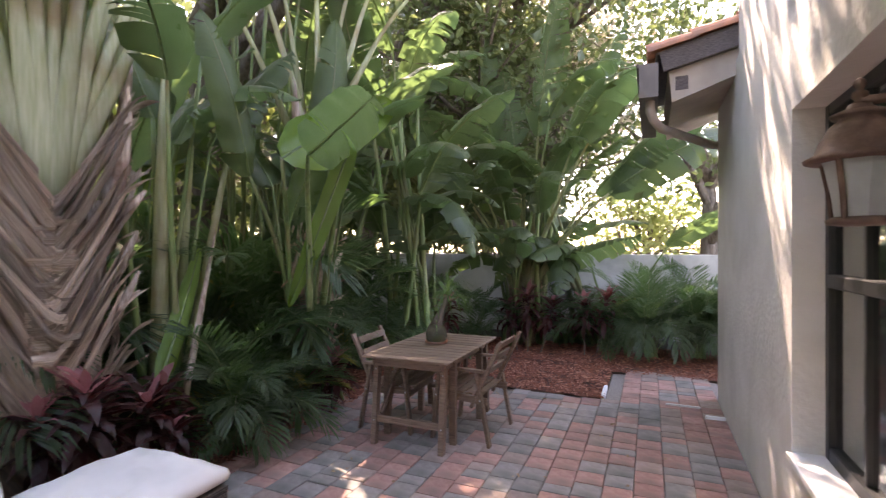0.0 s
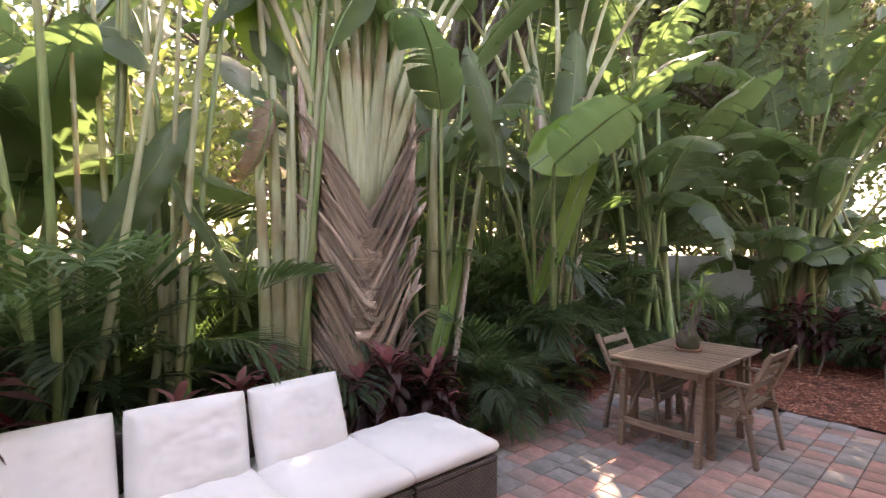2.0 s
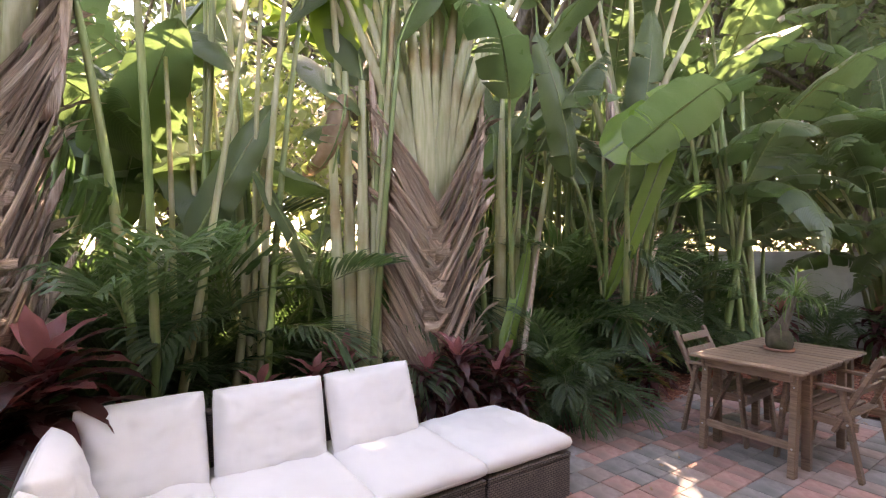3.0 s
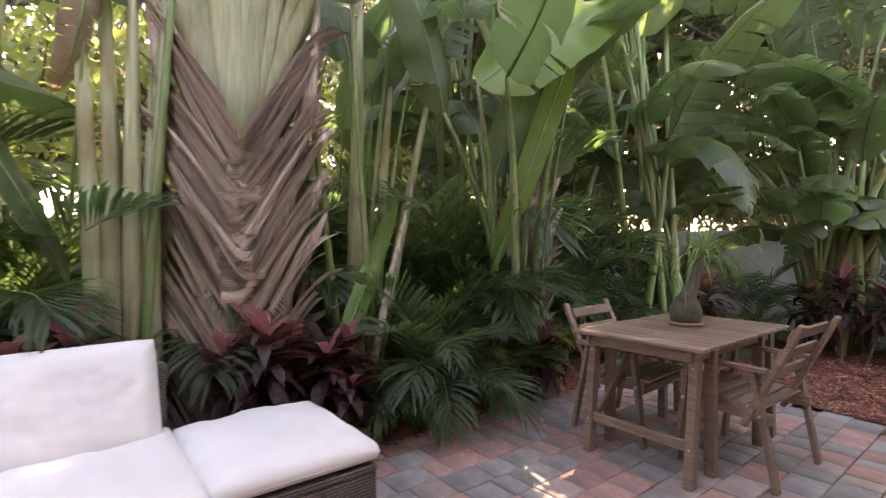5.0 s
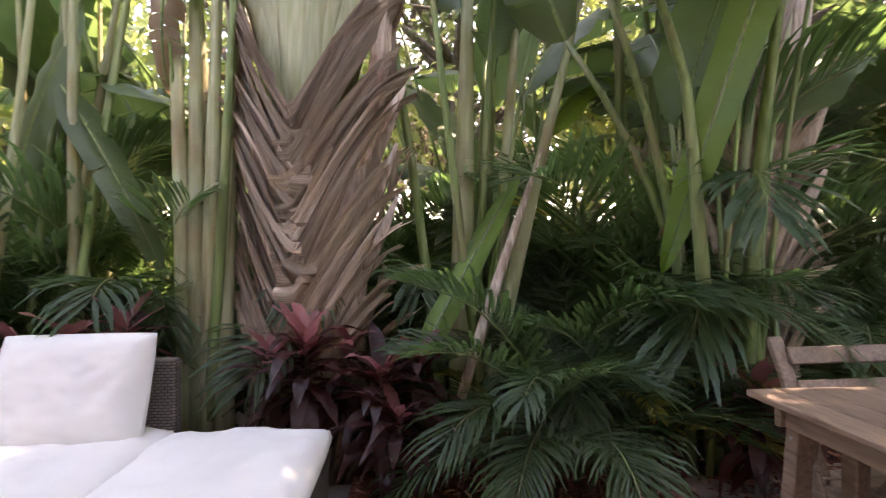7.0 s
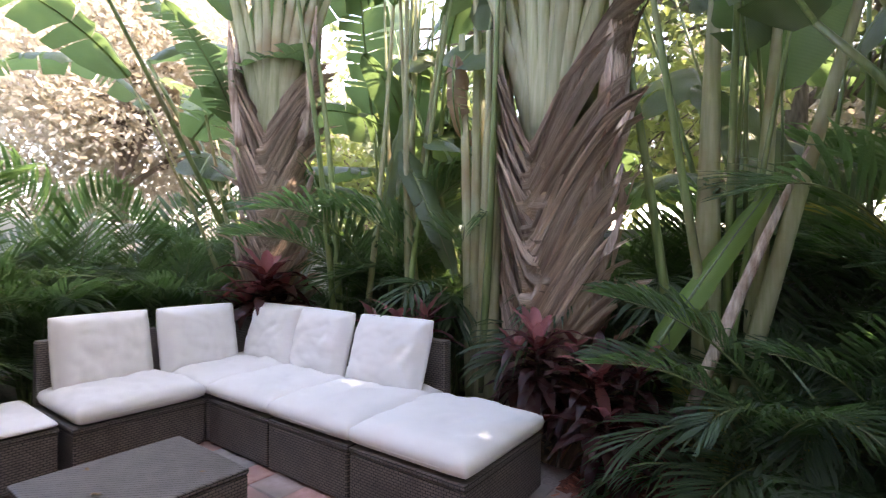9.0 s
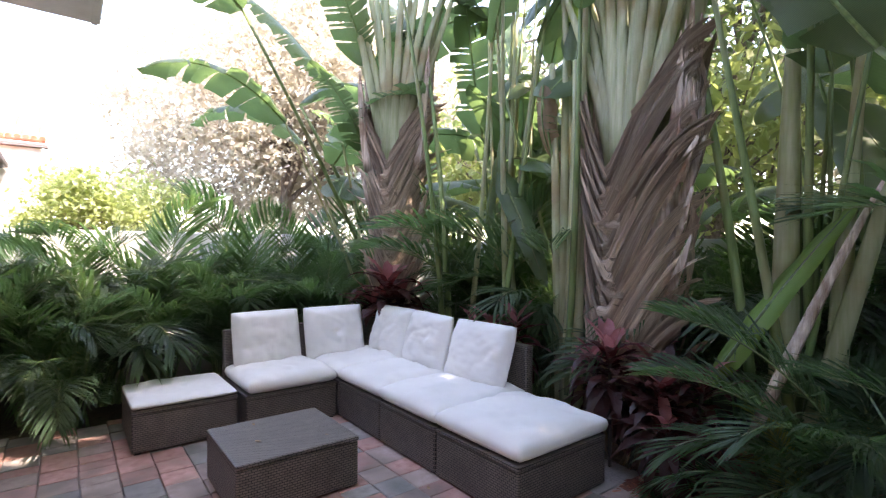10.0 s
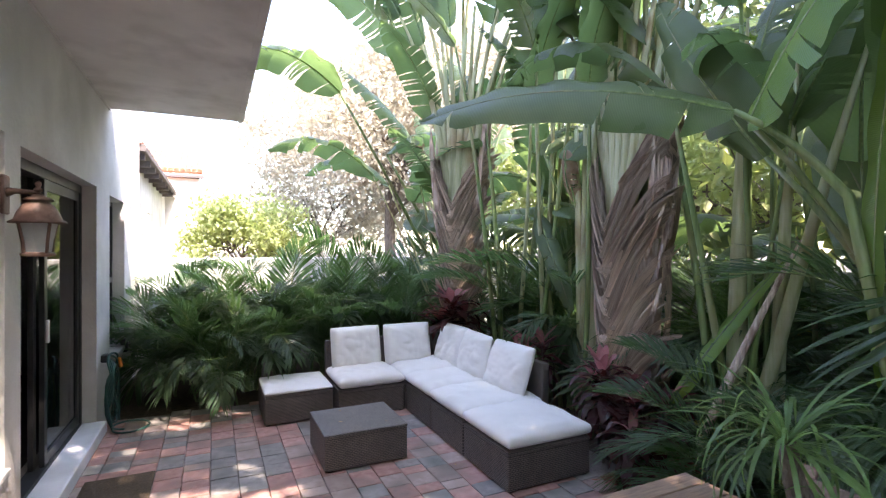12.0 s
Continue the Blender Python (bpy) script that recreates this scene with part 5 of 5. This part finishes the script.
# ---- ponytail palm on the table ----
pot = thing("potted_plant", pose(-1.97, 4.45, TZ + 0.002), "ponytail palm with swollen base on a terracotta saucer", "potted plant")
part("saucer", lathe([(0.085, 0.0), (0.11, 0.004), (0.118, 0.026), (0.108, 0.026), (0.09, 0.012)], 28), TERRA, pot, "terracotta saucer", smooth=True)
part("swollen_base", lathe([(0.072, 0.012), (0.097, 0.03), (0.106, 0.07), (0.103, 0.11), (0.088, 0.155), (0.066, 0.19), (0.04, 0.21)], 24), BULB, pot, "dark rough swollen stem base", smooth=True)
part("stem", tube([(0.0, 0, 0.16), (0.03, -0.01, 0.23), (0.09, -0.03, 0.36), (0.13, -0.03, 0.49)], [0.07, 0.05, 0.030, 0.024], 12), BARK, pot, "pale leaning stem", smooth=True)
r = random.Random(5)
for i in range(70):
    az = i * 137.5
    place("leaf", r.choice(PY), pot, aim((0.13, -0.03, 0.46 + 0.04 * r.random()), polar(az, r.uniform(-15, 62)), (0, 0, 1), r.uniform(0.42, 0.68), 1.5))
for i in range(12):
    az = i * 137.5
    place("leaf", r.choice(PY), pot, aim((-0.02, 0.04, 0.20), polar(az, r.uniform(25, 75)), (0, 0, 1), r.uniform(0.4, 0.6), 1.3))

# ---- trees and houses beyond the walls ----


def tree(x, y, h, crown_r, seed, leafmat, label, n=9000, leaf=0.16, low=0.35, trunk=0.22, flat=0.8, over=(0, 0, 0)):
    r = random.Random(seed)
    t = thing("tree", pose(x, y, -0.06), label, "tree")
    b = bmesh.new()
    lobes = []
    tube(bez((0, 0, 0), (0.2, 0.1, h * 0.25), (0.1, 0.2, h * 0.5), 6), [trunk * (1 - 0.09 * k) for k in range(7)], 9, b)
    for i in range(9):
        az, e = i * 40 + r.uniform(-15, 15), r.uniform(15, 65)
        s = Vector((0.1, 0.1, h * r.uniform(0.25, 0.5)))
        e_ = s + polar(az, e) * crown_r * r.uniform(0.6, 1.0) + Vector(over)
        tube(bez(s, (s + e_) / 2 + Vector((0, 0, 0.3)), e_, 5), [trunk * 0.42 * (1 - 0.16 * k) for k in range(6)], 6, b)
        lobes.append((e_, crown_r * r.uniform(0.35, 0.6)))
        for q in range(5):
            e2 = e_ + polar(r.uniform(0, 360), r.uniform(-35, 70)) * crown_r * r.uniform(0.3, 0.7)
            tube(bez((s + e_) / 2, (e_ + e2) / 2, e2, 4), [trunk * 0.2 * (1 - 0.2 * k) for k in range(5)], 5, b)
            lobes.append((e2, crown_r * r.uniform(0.3, 0.55)))
    part("trunk", b, BARK, t, smooth=True)
    verts, faces = [], []
    for _ in range(n):
        c, rad = r.choice(lobes)
        d = Vector((r.gauss(0, 1), r.gauss(0, 1), r.gauss(0, 1))).normalized() * rad * r.random() ** 0.55 * r.uniform(0.7, 1.25)
        p = c + Vector((d.x, d.y, d.z * flat))
        if p.z < h * low * 0.6:
            continue
        m = pose(*p, r.uniform(-70, 70), r.uniform(-70, 70), r.uniform(0, 360))
        s = leaf * r.uniform(0.6, 1.4)
        k = len(verts)
        verts += [m @ Vector(q) for q in ((-s * 0.5, 0, 0), (0, -s * 0.28, 0.02), (s * 0.5, 0, 0), (0, s * 0.28, 0.02))]
        faces.append((k, k + 1, k + 2, k + 3))
    place("crown", finish("crown", verts, faces, [leafmat], smooth=False), t)["kind"] = "stuff"
    return t


OAK = "live oak with dark small leaves beyond the garden wall"
PALE = "pale half-bare tree beyond the back wall"
HEDGE = "tall loose shrub beyond the garden wall"
# far shrubs in DRYTREE and LIMELEAF have sunlight put into their leaf colour
for k, (x, y, h, cr, lm, lb, n, lf, lo, tk) in enumerate((
        (-11.5, 6.5, 11, 4.6, OAKLEAF, OAK, 7000, 0.22, 0.3, 0.25), (-10.5, -0.5, 10, 4.2, OAKLEAF, OAK, 6000, 0.22, 0.3, 0.25), (-7.5, 15.5, 11, 4.6, OAKLEAF, OAK, 14000, 0.22, 0.3, 0.25),
        (1.1, 12.3, 7.5, 3.0, OAKLEAF, "leaning oak with pale limbs beyond the far wall", 3200, 0.17, 0.5, 0.26), (-15.5, 13.5, 12, 5.0, OAKLEAF, OAK, 11000, 0.26, 0.3, 0.3),
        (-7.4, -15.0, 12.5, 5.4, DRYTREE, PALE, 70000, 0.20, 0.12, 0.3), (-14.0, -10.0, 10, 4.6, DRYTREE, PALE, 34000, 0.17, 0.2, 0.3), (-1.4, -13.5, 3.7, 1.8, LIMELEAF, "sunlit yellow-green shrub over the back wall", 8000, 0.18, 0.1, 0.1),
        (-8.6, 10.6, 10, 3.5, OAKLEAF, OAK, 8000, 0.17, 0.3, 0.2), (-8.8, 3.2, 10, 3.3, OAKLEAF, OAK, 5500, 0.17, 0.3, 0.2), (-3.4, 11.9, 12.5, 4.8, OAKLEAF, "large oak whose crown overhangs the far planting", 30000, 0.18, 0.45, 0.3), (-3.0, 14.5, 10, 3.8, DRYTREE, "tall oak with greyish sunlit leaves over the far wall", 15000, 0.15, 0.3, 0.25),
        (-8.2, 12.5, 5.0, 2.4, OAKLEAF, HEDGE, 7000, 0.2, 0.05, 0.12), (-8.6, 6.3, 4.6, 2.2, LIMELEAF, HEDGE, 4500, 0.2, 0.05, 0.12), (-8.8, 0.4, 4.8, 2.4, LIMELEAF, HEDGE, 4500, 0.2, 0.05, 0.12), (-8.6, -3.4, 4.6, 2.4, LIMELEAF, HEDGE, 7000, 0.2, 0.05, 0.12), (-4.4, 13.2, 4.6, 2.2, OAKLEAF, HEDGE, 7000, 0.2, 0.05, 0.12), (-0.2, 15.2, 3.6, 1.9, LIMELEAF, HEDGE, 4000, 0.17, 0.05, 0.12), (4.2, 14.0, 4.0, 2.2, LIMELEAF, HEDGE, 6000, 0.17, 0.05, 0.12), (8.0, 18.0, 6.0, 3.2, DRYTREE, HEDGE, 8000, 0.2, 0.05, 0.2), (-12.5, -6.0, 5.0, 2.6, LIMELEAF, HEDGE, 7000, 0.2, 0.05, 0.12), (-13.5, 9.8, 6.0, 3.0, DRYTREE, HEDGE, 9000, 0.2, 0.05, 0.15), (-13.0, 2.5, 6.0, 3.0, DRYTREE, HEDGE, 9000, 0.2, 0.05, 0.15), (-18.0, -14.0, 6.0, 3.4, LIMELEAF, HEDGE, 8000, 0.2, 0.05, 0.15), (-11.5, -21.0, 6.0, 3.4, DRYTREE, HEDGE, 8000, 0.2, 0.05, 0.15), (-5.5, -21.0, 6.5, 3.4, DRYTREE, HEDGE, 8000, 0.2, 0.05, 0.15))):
    tree(x, y, h, cr, k + 1, lm, lb, n, lf, lo, tk)
# added oak: crown above the view dapples the patio and back hedge
tree(-6.9, 5.6, 11, 2.4, 60, OAKLEAF, "added tall oak, its unseen high limbs placed to shade the patio", 4300, 0.2, 0.45, 0.3, over=(4.1, -0.6, 3.0))
# small added crown, out of view, breaks up the sun on the sofa
tree(-7.2, 6.4, 10.5, 1.1, 62, OAKLEAF, OAK, 1900, 0.16, 0.45, 0.22, over=(2.1, 0.2, 3.2))
# another added high crown keeps direct sun off the dining table
tree(-6.9, 10.9, 11, 1.7, 61, OAKLEAF, OAK, 4000, 0.2, 0.45, 0.25, over=(2.3, -0.4, 3.0))

nb = thing("neighbour_house", pose(0, 0, 0), "white stucco neighbouring house with terracotta eaves beyond the wall", "house")
part("wall", box(1.35, 6.0, -16.0, -6.8, -0.06, 4.0), STUCCO, nb)
part("eave", box(0.95, 1.35, -16.1, -6.7, 3.905, 4.05, 0.01, 1), FASCIA, nb, "dark eave board")
part("roof", beam((1.02, -11.4, 4.10), (4.0, -11.4, 4.9), 9.5, 0.08), TERRA, nb, "terracotta tile roof")
part("tower", box(0.19, 5.0, -22.0, -16.2, -0.06, 4.75), STUCCO, nb)
tr = part("tower_roof", beam((2.55, -15.95, 4.80), (2.55, -19.2, 6.2), 5.0, 0.10), TERRA, nb, "terracotta tile roof")
for i in range(13):
    x = 0.14 + 0.2 * i
    part("barrel_tile", tube([(x, -15.85, 4.88), (x, -19.1, 6.27)], 0.085, 8), TERRA, tr)
part("tower_eave", box(0.0, 5.0, -16.2, -15.9, 4.62, 4.72), FASCIA, nb, "dark eave board")
for i in range(9):
    y = -7.0 - i
    part("rafter_end", box(1.0, 1.345, y - 0.07, y + 0.07, 3.76, 3.90), FASCIA, nb, "dark rafter end")
for i in range(6):
    part("corbel", box(1.20 - 0.03 * i, 1.35, -8.6, -8.2, 2.1 + 0.12 * i, 2.2 + 0.12 * i, 0.01, 1), STUCCO, nb)

# ---- small things by the wall ----
hose = thing("garden_hose", pose(0.52, -0.85, 0), "coiled dark green garden hose hung on the wall", "hose")
for k in range(6):
    r = random.Random(k)
    pts = [(0.10 + 0.03 * math.sin(3 * a + k), 0.17 * math.sin(a) * (1 + 0.08 * k), 0.42 + (0.33 + 0.02 * k) * math.cos(a) - 0.05 * k) for a in [2 * math.pi * q / 28 for q in range(29)]]
    part("coil", tube(pts, 0.010, 7, cap=False), HOSE, hose, smooth=True)
part("coil", tube([(-0.10 + 0.16 * math.cos(a), 0.25 + 0.16 * math.sin(a), 0.012 + 0.0015 * q) for q, a in enumerate([2 * math.pi * q / 24 for q in range(30)])], 0.010, 7), HOSE, hose, smooth=True)
part("hanger", box(0.14, 0.199, -0.05, 0.05, 0.66, 0.74, 0.01, 1), BLACK, hose)
part("nozzle", tube([(0.04, 0.02, 0.70), (0.02, 0.03, 0.60)], [0.014, 0.02], 8), ORANGE, hose, "orange hose connector")
ob_ = thing("outlet_box", pose(0.70, -2.05, 0.62), "black weatherproof outlet box on the wall", "outlet box")
part("cover", box(-0.05, 0.019, -0.05, 0.05, -0.08, 0.08, 0.01, 2), BLACK, ob_)
part("conduit", box(-0.01, 0.019, -0.015, 0.015, 0.08, 0.35, 0.004, 1), STUCCO, ob_)
dm = thing("door_mat", pose(0.33, 1.02, 0.004), "dark brown worn coir mat before the door", "mat")
part("mat_body", box(-0.24, 0.24, -0.38, 0.38, 0.0, 0.018, 0.006, 2), MAT, dm)

# ---- fallen leaves ----
FALL = [strap_mesh(0.07, 0.028, 1.2, s, DRY, 0.5, "fallen_leaf", 0.8) for s in range(3)]
r = random.Random(31)
for i in range(46):
    if i < 3:
        x, y, z = -1.52 + (-0.2, 0.18, 0.1)[i], 0.94 + (0.2, 0.05, -0.22)[i], 0.316
    else:
        x, y, z = r.uniform(-2.9, 0.3), r.uniform(1.4, 5.8), 0.006
        if TX0 - 0.3 < x < TX1 + 0.4 and TY0 < y < TY1 or x < -2.2 and y < 2.3:
            continue
    tagged(place("fallen_leaf", r.choice(FALL), None, pose(x, y, z, r.uniform(-8, 8), r.uniform(-8, 8), r.uniform(0, 360)) @ Matrix.Scale(r.uniform(0.5, 1.0), 4)), "small curled dry brown fallen leaf", "leaf", "fallen leaves")

# ---- patio pavers ----
PAVE = thing("patio", pose(0, 0, 0), "tumbled red, tan and grey concrete pavers laid in courses", "paving", kind="structure")
ROW = 0.205
LENS = (0.135, 0.205, 0.275)


def paver_geo(w, l, seed):
    r = random.Random(seed)
    b = box(-w / 2 + 0.0025, w / 2 - 0.0025, -l / 2 + 0.0025, l / 2 - 0.0025, -0.045, 0, 0.0, 1)
    tops = [e for e in b.edges if all(v.co.z > -0.01 for v in e.verts)]
    sides = [e for e in b.edges if abs(e.verts[0].co.z - e.verts[1].co.z) > 0.01]
    bmesh.ops.bevel(b, geom=tops + sides, offset=0.005, segments=1, affect="EDGES")
    for v in b.verts:
        v.co += Vector((r.uniform(-1, 1), r.uniform(-1, 1), r.uniform(-1, 0.3))) * 0.0015
    return b


paver_me = {}
for l in LENS:
    for c, m_ in enumerate((PAVER_RED, PAVER_GREY, PAVER_TAN)):
        for s in range(2):
            b = paver_geo(ROW, l, hash((round(l * 1000), c, s)))
            me = bpy.data.meshes.new("paver")
            b.to_mesh(me)
            b.free()
            me.materials.append(m_)
            paver_me[l, c, s] = me
r = random.Random(17)
laid = []
x = WALL - ROW / 2 - 0.012
while x > -3.5:
    y = -0.92 + r.uniform(-0.12, 0)
    while y < 7.3:
        l = r.choice((LENS[1], LENS[1], LENS[0], LENS[2]))
        yc = y + l / 2
        y += l
        if yc > 5.86 and x < -0.40 or x < EDGE_X(yc) - 0.05 + 0.1 * noise.noise((yc * 2, 0, 0)):
            continue
        c = r.choices((0, 1, 2), (0.47, 0.31, 0.22))[0]
        laid.append((x, yc, l, c, r.randint(0, 1), r.uniform(-0.003, 0.002), r.uniform(-0.9, 0.9)))
    x -= ROW
near = [q for q in laid if q[1] > 2.2 and q[1] < 5.2 and q[0] > -3.0][:298]
nearset = set(near)
for (x, y, l, c, s, dz, rz) in near:
    place("paver", paver_me[l, c, s], PAVE, pose(x, y, dz, r.uniform(-0.5, 0.5), r.uniform(-0.5, 0.5), rz))
joined = {0: ([], []), 1: ([], []), 2: ([], [])}
for (x, y, l, c, s, dz, rz) in laid:
    if (x, y, l, c, s, dz, rz) in nearset:
        continue
    vs, fs = joined[c]
    k = len(vs)
    m_ = pose(x, y, dz, r.uniform(-0.5, 0.5), r.uniform(-0.5, 0.5), rz)
    me = paver_me[l, c, s]
    vs += [m_ @ v.co for v in me.vertices]
    fs += [tuple(i + k for i in p.vertices) for p in me.polygons]


def island_tone(src):
    m_ = src.copy()
    nt = m_.node_tree
    g_ = nt.nodes.new("ShaderNodeNewGeometry")
    for n_ in nt.nodes:
        if n_.type == "MAP_RANGE" and n_.outputs[0].links and n_.outputs[0].links[0].to_node.type == "HUE_SAT":
            nt.links.new(g_.outputs["Random Per Island"], n_.inputs[0])
    return m_


for c, m_ in enumerate((PAVER_RED, PAVER_GREY, PAVER_TAN)):
    place("pavers", finish("pavers", *joined[c], [island_tone(m_)], smooth=False), PAVE)["kind"] = "stuff"
